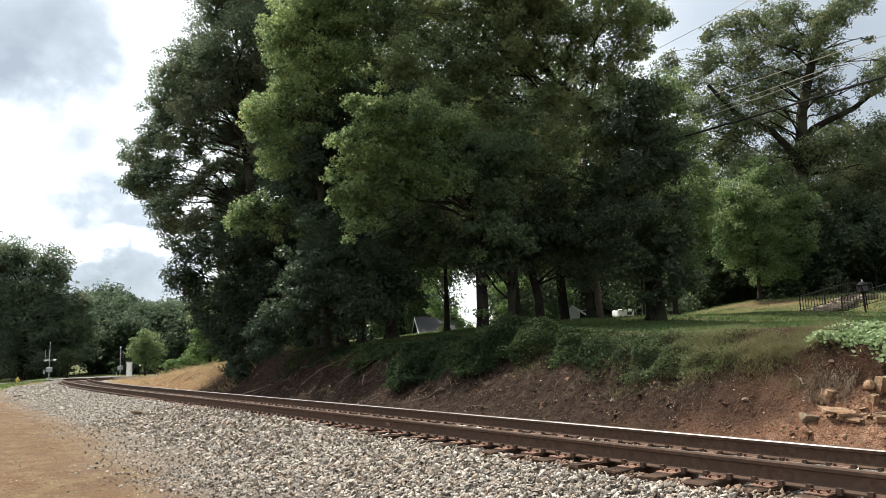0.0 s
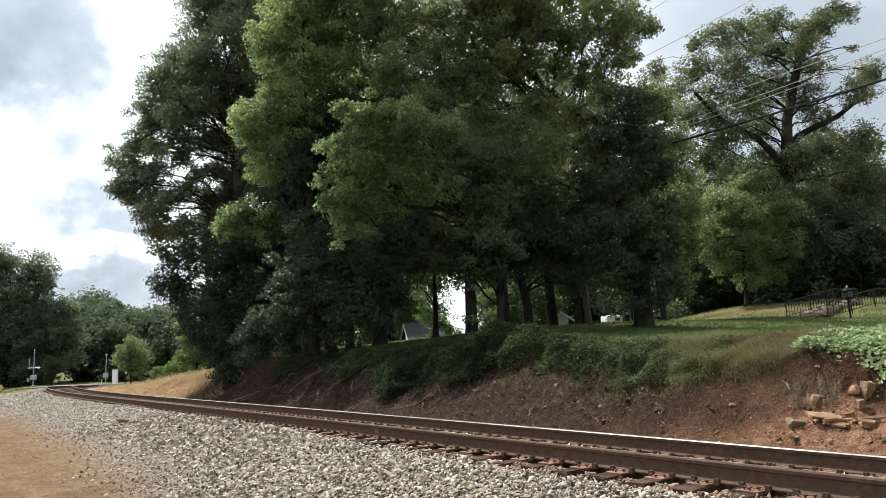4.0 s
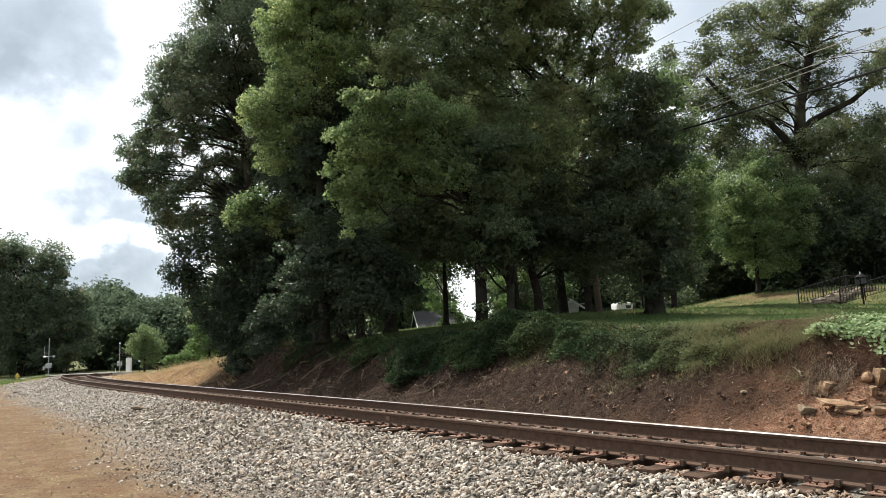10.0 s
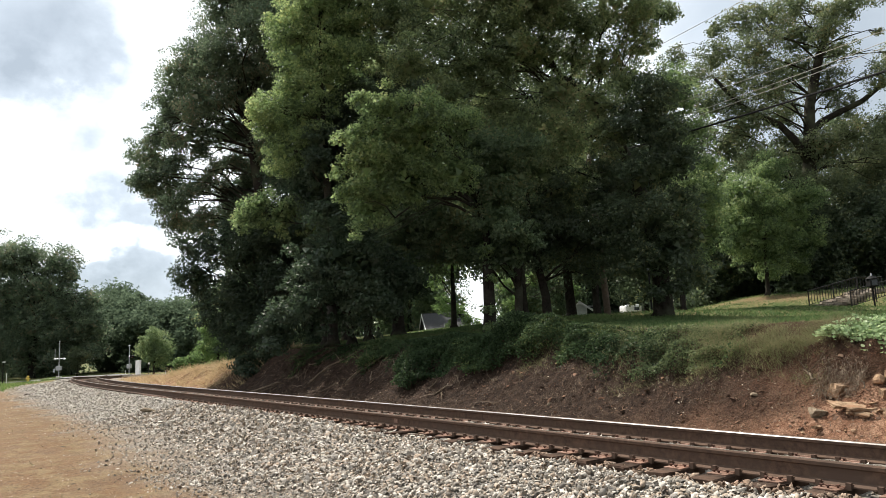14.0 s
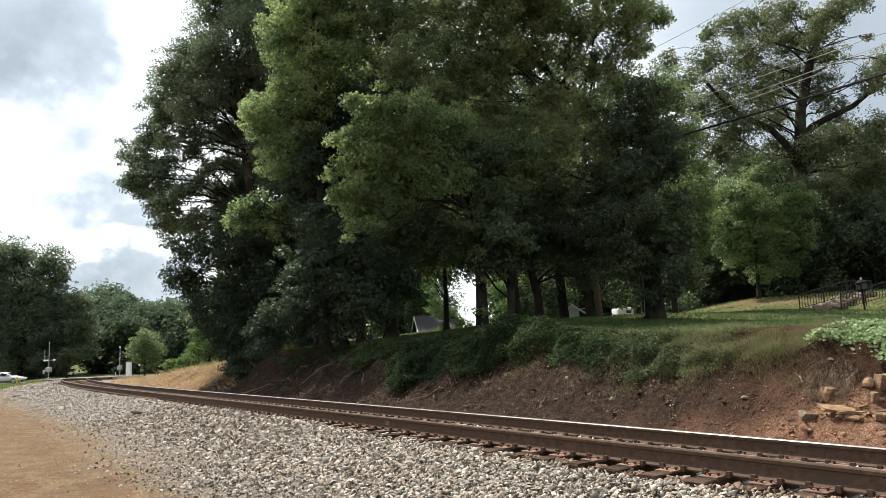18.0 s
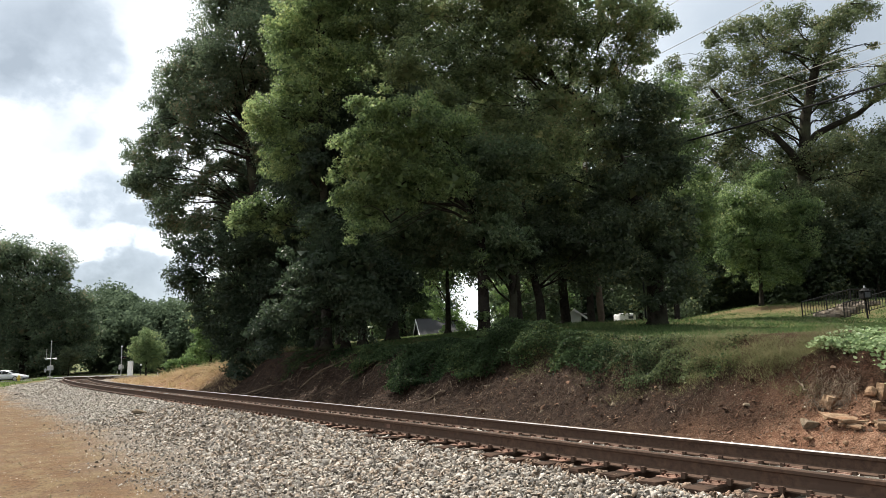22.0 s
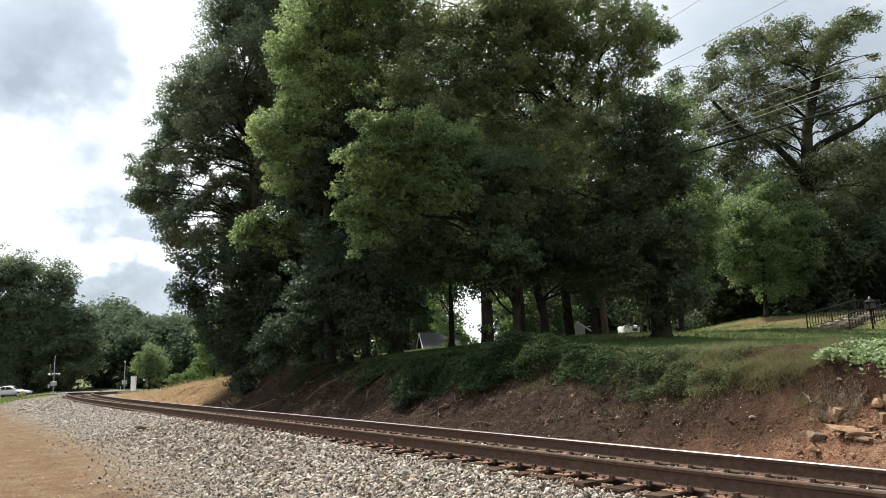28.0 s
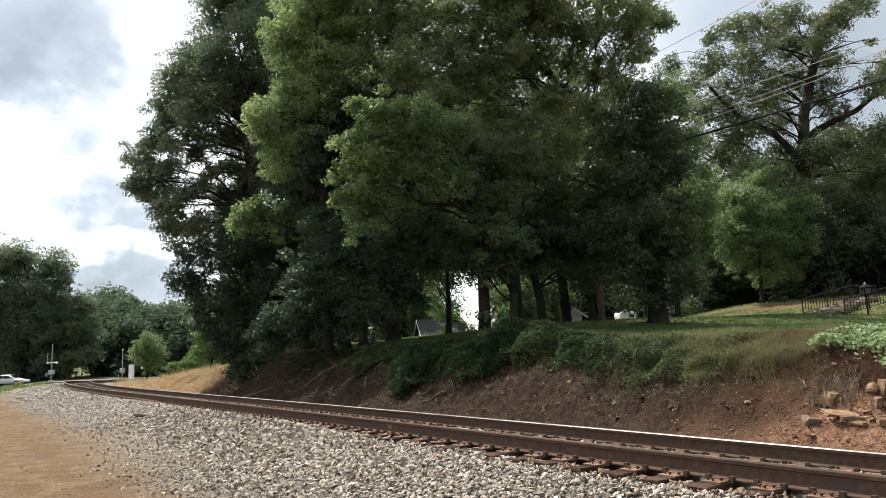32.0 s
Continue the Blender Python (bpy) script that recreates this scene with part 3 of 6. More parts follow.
def leaf_quads(rng, centres, length, width, up=0.35, droop=0.0, out=None):
    """A folded, pointed leaf at each centre: two triangles' worth of a rhombus, turned at random, mostly facing up and outward."""
    n = len(centres)
    nor = rng.normal(size=(n, 3))
    nor[:, 2] += up * 2
    if out is not None:
        nor += out
    nor = unit(nor)
    a = unit(np.cross(nor, rng.normal(size=(n, 3))))
    a[:, 2] -= droop
    a = unit(a)
    b = unit(np.cross(nor, a))
    ln = length * rng.uniform(0.65, 1.3, (n, 1))
    wd = width * rng.uniform(0.7, 1.25, (n, 1))
    return np.stack([centres - a * ln * 0.5, centres + b * wd * 0.5 + a * ln * 0.08, centres + a * ln * 0.5, centres - b * wd * 0.5 + a * ln * 0.08], 1)


def leaf_points(rng, centres, length, width, up=0.35, droop=0.0, out=None):
    """Plain pointed leaves, one triangle each, for crowns."""
    q = leaf_quads(rng, centres, length * 1.1, width * 1.25, up, droop, out)
    return q[:, [1, 2, 3]] + (q[:, [0]] - q[:, [2]]) * np.array([0.35, 0, 0.35])[None, :, None]


def blades(rng, roots, height, width, lean=0.5):
    """Grass blades: slim triangles leaning every way."""
    n = len(roots)
    h = height * rng.uniform(0.5, 1.3, (n, 1))
    ang = rng.uniform(0, math.tau, n)
    side = np.stack([np.cos(ang), np.sin(ang), np.zeros(n)], 1) * width * 0.5
    tip = np.concatenate([rng.normal(size=(n, 2)) * lean, np.ones((n, 1))], 1) * h
    return np.stack([roots - side, roots + side, roots + tip], 1)


# ---- ground ----
def spread(lo, hi, fine_lo, fine_hi, step, grow=1.16):
    v = list(np.arange(fine_lo, fine_hi, step))
    g = step
    while v[-1] < hi:
        g *= grow
        v.append(v[-1] + g)
    g = step
    while v[0] > lo:
        g *= grow
        v.insert(0, v[0] - g)
    return np.array(v)


def build_ground():
    gx, gy = spread(-900, 900, -22, 20, 0.17), spread(-400, 1500, 3, 36, 0.17)
    X, Y = np.meshgrid(gx, gy)
    x, y = X.ravel(), Y.ravel()
    s, d = along(x, y)
    z = ground_z(x, y, (s, d))
    far = np.hypot(x, y)
    z = z + smooth(150, 600, far) * 2.0
    me = bpy.data.meshes.new("ground")
    nx, ny = len(gx), len(gy)
    me.vertices.add(nx * ny)
    me.vertices.foreach_set("co", np.stack([x, y, z], 1).ravel().astype(np.float32))
    i = (np.arange(ny - 1)[:, None] * nx + np.arange(nx - 1)[None]).ravel()
    quads = np.stack([i, i + 1, i + nx + 1, i + nx], 1).astype(np.int32)
    me.loops.add(quads.size)
    me.loops.foreach_set("vertex_index", quads.ravel())
    me.polygons.add(len(quads))
    me.polygons.foreach_set("loop_start", np.arange(0, quads.size, 4, dtype=np.int32))
    me.update(calc_edges=True)
    me.polygons.foreach_set("use_smooth", [True] * len(quads))
    ragged = 0.35 * wave(x, y, 1.9, 2) + 0.25 * wave(x, y, 4.3, 6)
    reach = 3.1 - 0.8 * smooth(2, 20, s) + 0.8 * smooth(40, 60, s)
    zones = {
        "gravel": smooth(-reach - 1.7, -reach + 0.5, d + ragged) * (1 - smooth(2.4, 3.2, d)) * (1 - smooth(66, 80, s)),
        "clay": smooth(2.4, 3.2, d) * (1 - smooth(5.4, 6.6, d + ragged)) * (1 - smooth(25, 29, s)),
        # red ends below the broken wall; dark clay there paints the vine's shadow
        "red": np.clip(smooth(2.8, 3.4, d) * (1 - smooth(4.2, 4.7, d + 0.4 * ragged)) * np.maximum((1 - smooth(1.7, 3.1, s + 1.2 * ragged)) * 0.95, smooth(27, 31, s) * (1 - smooth(50, 56, s)) * 0.35)
                       + 0.45 * smooth(2.8, 3.3, d) * (1 - smooth(3.5, 4.3, d + 0.8 * ragged)) * (1 - smooth(4.0, 7.0, s + ragged)), 0, 1),
        "lawn": np.maximum(np.maximum(smooth(5.2, 6.6, d + ragged), smooth(-2.9, -3.8, d + ragged * 0.5 + 3.5 * smooth(52, 66, s)) * smooth(40, 46, s)), smooth(96, 104, y)) * (1 - 0.9 * bare_patch(x, y)),
        # litter over the tree-shaded stretch; its colour holds part of that shade
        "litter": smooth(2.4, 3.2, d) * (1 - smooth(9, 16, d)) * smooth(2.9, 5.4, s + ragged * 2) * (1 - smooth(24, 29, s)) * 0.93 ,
    }
    for name, v in zones.items():
        at = me.attributes.new(name, "FLOAT", "POINT")
        at.data.foreach_set("value", np.clip(v, 0, 1).astype(np.float32))
    me.materials.append(ground_material())
    return tagged(new("ground", me), "brown dirt ground with a red clay cutting and lawn", "ground", kind="structure")


build_ground()

# ---- ballast ----
ICO_V = np.array([(0, 0, 1), (0.894, 0, 0.447), (0.276, 0.851, 0.447), (-0.724, 0.526, 0.447), (-0.724, -0.526, 0.447), (0.276, -0.851, 0.447),
                  (0.724, 0.526, -0.447), (-0.276, 0.851, -0.447), (-0.894, 0, -0.447), (-0.276, -0.851, -0.447), (0.724, -0.526, -0.447), (0, 0, -1)])
ICO_F = [(0, 1, 2), (0, 2, 3), (0, 3, 4), (0, 4, 5), (0, 5, 1), (1, 6, 2), (2, 7, 3), (3, 8, 4), (4, 9, 5), (5, 10, 1), (6, 7, 2), (7, 8, 3), (8, 9, 4), (9, 10, 5), (10, 6, 1)]
OCT_V = np.array([(1, 0, 0.1), (0, 1, -0.1), (-1, 0, 0.15), (0, -1, 0), (0.1, 0.1, 1), (0, 0, -1)])
OCT_F = [(0, 1, 4), (1, 2, 4), (2, 3, 4), (3, 0, 4)]


def stones(rng, pos, size, base, jitter=0.38):
    """Angular stones: a jittered, stretched and turned base shape at each place."""
    n = len(pos)
    v = base[None] * (1 + rng.uniform(-jitter, jitter, (n, len(base), 1)))
    v = v * (np.stack([rng.uniform(0.75, 1.55, n), rng.uniform(0.6, 1.1, n), rng.uniform(0.35, 0.68, n)], 1) * size[:, None])[:, None]
    a, b = unit(rng.normal(size=(n, 3)) + np.array([0, 0, 1.2])), rng.normal(size=(n, 3))
    x = unit(np.cross(b, a))
    rot = np.stack([x, np.cross(a, x), a], 1)
    return np.einsum("nvi,nij->nvj", v, rot) + pos[:, None]


def build_ballast():
    rng = np.random.default_rng(4)

    def bed(s0, s1, d0, d1, per, size):
        n = int((s1 - s0) * (d1 - d0) * per)
        s, d = rng.uniform(s0, s1, n), rng.uniform(d0, d1, n)
        p = rail_point(s, d)
        x, y = p[0], p[1]
        edge = 3.1 - 0.8 * smooth(2, 20, s) + 0.8 * smooth(40, 60, s) + 0.35 * wave(x, y, 1.9, 2) + 0.3 * wave(x, y, 0.6, 2)
        keep = rng.uniform(size=n) < np.maximum(smooth(-edge - 1.9, -edge + 0.35, d) ** 1.6, 0.006)
        x, y, s, d = x[keep], y[keep], s[keep], d[keep]
        proud = 1.1 - 0.6 * smooth(10, 24, s)
        edge = edge[keep]
        r = size * rng.uniform(0.55, 1.4, len(x)) * (1 - 0.4 * (1 - smooth(-edge - 0.6, -edge + 0.4, d)))
        z = ground_z(x, y, (s, d)) + r * (rng.uniform(-0.1, 1.0, len(x)) * proud)
        # stones lie between the ties, not on them
        off_tie = np.abs((s - 0.07) % 0.5 - 0.25) < 0.12
        ok = (d < -0.46 + 0.1 * wave(x, y, 9.0, 3) + 0.14 * smooth(5, 10, s)) | (off_tie & (d < 0)) | (d > 1.6)
        return np.stack([x, y, z], 1)[ok], r[ok]

    p, r = bed(-6.5, 3.5, -5.2, -0.3, 840, 0.0238)
    pm, rm = bed(3.5, 8, -5.2, -0.3, 840, 0.026)
    p2, r2 = bed(8, 17, -4.6, -0.34, 440, 0.031)
    rusty = along(p[:, 0], p[:, 1])[1] > -0.52
    tagged(raw_mesh("ballast", stones(rng, p[rusty], r[rusty], ICO_V), ICO_F, "stone_rust", kind="stuff"), "rust-stained crushed stone between the tie ends", "ballast")
    p, r = p[~rusty], r[~rusty]
    tagged(raw_mesh("ballast", stones(rng, p, r, ICO_V, 0.52), ICO_F, "stone", kind="stuff"), "grey and tan crushed-stone railway ballast in the shoulder", "ballast")
    tagged(raw_mesh("ballast", stones(rng, pm, rm, ICO_V, 0.52), ICO_F[:10], "stone", kind="stuff"), "grey and tan crushed-stone railway ballast in the shoulder", "ballast")
    tagged(raw_mesh("ballast", stones(rng, p2, r2, OCT_V, 0.3), OCT_F, "stone", kind="stuff"), "grey and tan crushed-stone railway ballast in the shoulder", "ballast")
    p, r = bed(17, 32, -4.4, -0.36, 520, 0.028)
    p5, r5 = bed(-14, -6.5, -5.0, -0.3, 200, 0.033)
    p2, r2 = bed(32, 76, -4.6, 0.2, 200, 0.038)
    p3, r3 = bed(-7, 20, 1.75, 3.0, 60, 0.034)
    n = 5200
    s, d = rng.uniform(-7, 22, n), rng.uniform(0.1, 1.42, n)
    q = rail_point(s, d)
    p4, r4 = np.stack([q[0], q[1], ground_z(q[0], q[1], (s, d)) + 0.01], 1), rng.uniform(0.02, 0.042, n)
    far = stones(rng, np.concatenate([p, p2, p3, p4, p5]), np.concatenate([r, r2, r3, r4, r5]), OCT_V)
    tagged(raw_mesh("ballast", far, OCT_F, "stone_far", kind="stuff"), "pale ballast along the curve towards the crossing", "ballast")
    # pebbles on the dirt and on the clay
    n = 15000
    s, d = rng.uniform(-9, 26, n), rng.uniform(-12, -3.0, n)
    s2, d2 = rng.uniform(-8, 24, 1500), rng.uniform(2.4, 4.6, 1500)
    s, d = np.append(s, s2), np.append(d, d2)
    p = rail_point(s, d)
    r = rng.uniform(0.005, 0.018, len(s)) * np.where(d > 0, 1.2, 0.75)
    peb = stones(rng, np.stack([p[0], p[1], ground_z(p[0], p[1], (s, d)) + r * 0.3], 1), r, OCT_V)
    s, d = rng.uniform(-8, 10, 6000), rng.uniform(2.5, 5.4, 6000)
    p = rail_point(s, d)
    r = 0.005 + 0.022 * rng.uniform(size=len(s)) ** 3
    clod = stones(rng, np.stack([p[0], p[1], ground_z(p[0], p[1], (s, d)) + r * 0.2], 1), r, OCT_V)
    s, d = rng.uniform(-8, 10, 1800), rng.uniform(2.9, 4.9, 1800)
    p = rail_point(s, d)
    r = 0.014 + 0.05 * rng.uniform(size=len(s)) ** 3
    lumps = stones(rng, np.stack([p[0], p[1], ground_z(p[0], p[1], (s, d)) - r * 0.1], 1), r, OCT_V, 0.5)
    clod = np.concatenate([clod, lumps])
    tagged(raw_mesh("clay_clods", clod, OCT_F, "clod", kind="stuff"), "crumbled brown and red clay clods on the cutting", "soil")
    tagged(raw_mesh("pebbles", peb, OCT_F, "pebble", kind="stuff"), "small pale pebbles strewn over bare soil", "pebbles")


build_ballast()


# ---- trees ----
def crown_points(rng, lobes, count, tight=0.3):
    """Places of leaves: flat sprays set over uneven lobes, with gaps between them, and the ways they face."""
    lob = np.array(lobes, float)
    centres, outs, share = [], [], (lob[:, 3] ** 2).sum()
    for x, y, z, r in lob:
        n = int(10 + 9 * r ** 1.5)
        way = unit(rng.normal(size=(n, 3)) + np.array([0, 0, 0.2]))
        c = np.array([x, y, z]) + way * r * (0.5 + 0.34 * rng.uniform(size=(n, 1))) * np.array([1, 1, 0.92])
        cr = tight * r * rng.uniform(0.45, 1.5, n) + 0.08
        # stray sprays stand out from the lobe
        stray = rng.uniform(size=n) < 0.3
        c = np.where(stray[:, None], np.array([x, y, z]) + way * r * rng.uniform(0.82, 1.02, (n, 1)), c)
        cr = np.where(stray, cr * 0.55, cr)
        num = (count * r * r / share * cr ** 2 / (cr ** 2).sum()).astype(int) + 2
        own = np.repeat(np.arange(n), num)
        w2 = unit(rng.normal(size=(len(own), 3)))
        rad = cr[own, None] * rng.uniform(size=(len(own), 1)) ** 0.45
        off = w2 * rad * np.array([1.1, 1.1, 0.7])
        off[:, 2] -= 0.18 * (off[:, 0] ** 2 + off[:, 1] ** 2) / cr[own]
        centres.append(c[own] + off)
        outs.append(unit(w2 * 0.6 + way[own] * 0.8))
    return np.concatenate(centres), np.concatenate(outs)


def inner_leaves(rng, lobes, closed):
    """Larger sprays deep in each lobe, which close it against the light."""
    made = []
    for x, y, z, r in lobes:
        size = 0.2 * r + 0.07
        n = int(closed * 6.0 * r * r / (0.35 * size * size))
        c = np.array([x, y, z]) + unit(rng.normal(size=(n, 3))) * r * 0.55 * rng.uniform(size=(n, 1)) ** 0.4 * np.array([1, 1, 0.85])
        made.append(leaf_points(rng, c, size, size * 0.8, 0.5))
    return np.concatenate(made)


def limb_path(a, b, rng, bend=0.12, n=5):
    a, b = np.array(a, float), np.array(b, float)
    length = np.linalg.norm(b - a)
    pts = []
    for i in range(n):
        t = i / (n - 1)
        p = a + (b - a) * t
        p[2] += math.sin(t * math.pi) * length * 0.08
        if 0 < i < n - 1:
            p = p + rng.normal(size=3) * length * bend * 0.35
        pts.append(p)
    return pts


def tree(seed, x, y, trunk_r, lobes, leaf, count, mat, label, group="", limbs=True, tight=0.3, core=0.3, name="tree", trunk_top=None, bark="bark", stem=None, boughs=(), limb_r=1.0):
    """A tapered trunk with limbs to every lobe of a crown of leaf sprays."""
    rng = np.random.default_rng(seed)
    z = gz(x, y)
    root = thing(name, x, y, z - 0.05, 0, label, "tree", group)
    lob = np.array(lobes, float)
    top = trunk_top or float(lob[:, 2].mean())
    cx, cy = lob[:, 0].mean() * 0.5, lob[:, 1].mean() * 0.5
    path = stem or [(0, 0, 0.0), (0.02, 0.02, 0.3), (cx * 0.08, cy * 0.08, top * 0.2), (cx * 0.3, cy * 0.3, top * 0.5), (cx * 0.7, cy * 0.7, top * 0.8), (cx, cy, top)]
    path = [(p[0] + rng.normal() * trunk_r * 0.12, p[1] + rng.normal() * trunk_r * 0.12, p[2]) for p in path]
    radii = [trunk_r * k for k in np.interp(np.linspace(0, 1, len(path)), (0, 0.2, 0.4, 0.6, 0.8, 1), (1.85, 1.16, 1.0, 0.84, 0.6, 0.32))]
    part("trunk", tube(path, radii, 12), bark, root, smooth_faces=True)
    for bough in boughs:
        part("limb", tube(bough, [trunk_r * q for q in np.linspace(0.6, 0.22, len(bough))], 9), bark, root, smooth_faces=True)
    if limbs:
        k = np.linspace(0, len(path) - 1, 4 * len(path))
        spine = np.stack([np.interp(k, np.arange(len(path)), np.array(path)[:, i]) for i in range(3)], 1)
        for lx, ly, lz, lr in lobes:
            # a limb leaves the stem below its lobe, at the nearest fork
            reach = np.linalg.norm(spine - np.array((lx, ly, lz - 0.45 * lr)), axis=1) + np.where(spine[:, 2] > lz, 3.0, 0) + np.where(spine[:, 2] < 0.4 * top, 4.0, 0)
            a = spine[int(np.argmin(reach + rng.uniform(0, 1.6, len(reach))))]
            pts = limb_path(a, (lx, ly, lz + lr * 0.3), rng)
            bm = tube(pts, [trunk_r * limb_r * q for q in (0.32, 0.26, 0.19, 0.12, 0.05)], 7)
            for _ in range(4):
                i = int(rng.integers(1, 4))
                e = np.array((lx, ly, lz)) + unit(rng.normal(size=3)) * lr * 0.85
                tube(limb_path(pts[i], e, rng, 0.18, 4), [trunk_r * limb_r * q for q in (0.15, 0.11, 0.07, 0.03)], 5, bm)
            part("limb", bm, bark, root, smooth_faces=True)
    c, out = crown_points(rng, lobes, count, tight)
    leaves = leaf_points(rng, c, leaf, leaf * 0.62, 0.4, 0.25, out * 0.8)
    if core:
        leaves = np.concatenate([leaves, inner_leaves(rng, lobes, core)])
    raw_mesh("crown", leaves, [(0, 1, 2)], mat, root)
    return root


tree(11, -8.71, 34.00, 0.42, [(-1.8, 0.0, 20.1, 2.3), (-2.7, 0.8, 18.6, 2.0), (-0.4, -1.2, 16.6, 2.1), (-4.2, 1.0, 16.3, 1.6), (-5.0, -0.2, 14.8, 1.5), (-2.6, -0.6, 15.4, 1.9), (-5.8, 1.2, 13.8, 1.5), (-3.5, -1.1, 13.1, 1.6), (-2.1, 0.4, 13.8, 2.0), (-6.2, 0.5, 12.0, 1.1), (-4.1, -1.1, 11.3, 1.3), (-7.2, 1.1, 10.9, 1.3), (-6.5, -0.6, 9.1, 1.0), (-5.6, -0.3, 9.7, 1.3), (-2.9, 1.0, 12.0, 1.4), (-4.7, -1.2, 7.6, 1.3), (-6.2, 0.8, 8.7, 1.1), (-5.1, 0.0, 6.8, 0.8), (-3.4, -0.8, 6.8, 1.2), (-2.2, 1.2, 7.5, 1.6), (-0.7, 0.1, 15.0, 2.2), (-0.5, 2.2, 21.3, 3.3), (-0.0, 2.7, 13.0, 2.3), (-0.5, 0.8, 9.7, 1.4), (-2.0, 2.0, 8.9, 1.1), (-3.9, -0.4, 10.6, 0.8), (-3.1, -0.5, 9.4, 0.9), (-2.6, 1.1, 10.4, 1.0), (-3.9, -1.1, 8.6, 0.8), (-2.8, 0.6, 8.6, 0.9), (-1.5, 1.3, 9.6, 1.2), (-0.8, -0.0, 10.7, 1.3)],
     0.12, 150000, "oak", "tall oak with dark bronze-green crown above the cutting", core=0.42, tight=0.3, limb_r=0.6)
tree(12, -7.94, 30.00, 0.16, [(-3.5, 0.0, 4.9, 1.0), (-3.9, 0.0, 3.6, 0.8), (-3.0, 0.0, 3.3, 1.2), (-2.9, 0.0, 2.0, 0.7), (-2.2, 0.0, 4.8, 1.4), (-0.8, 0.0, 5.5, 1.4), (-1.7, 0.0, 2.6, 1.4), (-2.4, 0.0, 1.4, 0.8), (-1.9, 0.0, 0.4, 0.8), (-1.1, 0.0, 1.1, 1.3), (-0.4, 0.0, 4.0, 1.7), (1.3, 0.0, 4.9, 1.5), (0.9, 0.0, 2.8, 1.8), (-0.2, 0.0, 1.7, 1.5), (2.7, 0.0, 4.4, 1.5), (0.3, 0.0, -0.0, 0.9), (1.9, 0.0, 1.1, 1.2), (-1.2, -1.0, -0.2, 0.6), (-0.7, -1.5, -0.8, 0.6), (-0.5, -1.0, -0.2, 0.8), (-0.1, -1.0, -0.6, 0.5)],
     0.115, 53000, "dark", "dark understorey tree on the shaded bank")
# sunlit sprays of the understorey, added as a tree in paler leaves
tree(34, -5.13, 27.00, 0.11, [(-2.4, 0.0, 5.8, 0.9), (-3.2, 0.0, 5.4, 0.7), (-1.6, 0.0, 5.2, 0.9), (-0.3, 0.0, 4.8, 0.7), (1.0, 0.0, 4.9, 0.8), (0.3, 0.0, 4.5, 0.6), (-1.0, 0.0, 5.8, 0.7), (-2.7, 0.0, 5.1, 0.7)],
     0.12, 6000, "bright", "added slender tree whose pale leaves stand for the understorey's sunlit sprays", tight=0.32, core=0.4)
tree(13, -4.64, 26.00, 0.19, [(-2.1, 0.0, 9.2, 1.2), (-2.7, 0.0, 9.3, 0.8), (-1.6, 0.0, 7.7, 1.1), (-0.6, 0.0, 10.2, 1.5), (-1.1, 0.0, 11.6, 1.4), (-1.7, 0.0, 12.7, 1.2), (0.5, 0.0, 11.4, 1.6), (1.3, 0.0, 12.5, 1.3), (-0.2, 0.0, 13.0, 1.5), (1.8, 0.0, 13.7, 1.3), (-0.6, 0.0, 14.7, 1.9), (1.3, 0.0, 15.5, 2.3), (-0.7, 0.0, 8.8, 1.1)],
     0.11, 59500, "bright", "slim tree with fresh green crown rooted in the bank")
# shaded side of the crown above, split off as a tree in darker leaves
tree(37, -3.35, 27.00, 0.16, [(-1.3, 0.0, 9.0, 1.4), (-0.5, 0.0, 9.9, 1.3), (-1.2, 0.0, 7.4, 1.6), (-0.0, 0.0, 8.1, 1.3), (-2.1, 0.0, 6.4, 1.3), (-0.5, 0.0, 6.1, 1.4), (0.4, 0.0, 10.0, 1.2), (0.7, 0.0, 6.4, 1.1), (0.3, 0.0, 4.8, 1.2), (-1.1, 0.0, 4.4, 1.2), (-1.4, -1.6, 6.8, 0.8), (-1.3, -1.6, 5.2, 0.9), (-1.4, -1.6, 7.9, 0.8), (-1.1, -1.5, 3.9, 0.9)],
     0.115, 39500, "dark", "added dark tree for the shaded right side of the fresh green crown", core=0.6)
tree(14, 1.28, 23.50, 0.2, [(-3.8, -2.0, 7.7, 0.7), (-2.9, -2.0, 7.5, 0.9), (-1.8, -2.0, 7.4, 0.9), (-4.3, -2.0, 6.5, 0.7), (-3.3, -2.0, 6.4, 1.1), (-2.2, -1.5, 6.5, 1.2), (-0.8, -1.0, 7.2, 0.9), (-4.6, -2.0, 5.5, 0.6), (-3.7, -2.0, 5.2, 1.1), (-2.6, -1.5, 5.0, 1.2), (-1.3, -1.0, 5.5, 1.3), (-4.6, -2.0, 4.7, 0.5), (-3.9, -2.0, 3.9, 0.9), (0.1, -0.2, 1.9, 0.2), (0.0, -0.2, 0.8, 0.3), (0.0, -0.2, 2.9, 0.3), (-0.0, -0.3, 0.2, 0.3)],
     0.105, 29500, "bright", "leafy tree with light green crown at the lawn edge", trunk_top=10, stem=[(0, 0, -0.1), (0.0, 0.0, -0.02), (0.02, 0.0, 0.75), (0.01, 0.0, 1.92), (0.02, 1.0, 3.68), (-0.31, 1.5, 5.72), (-1.01, 1.0, 7.14)])
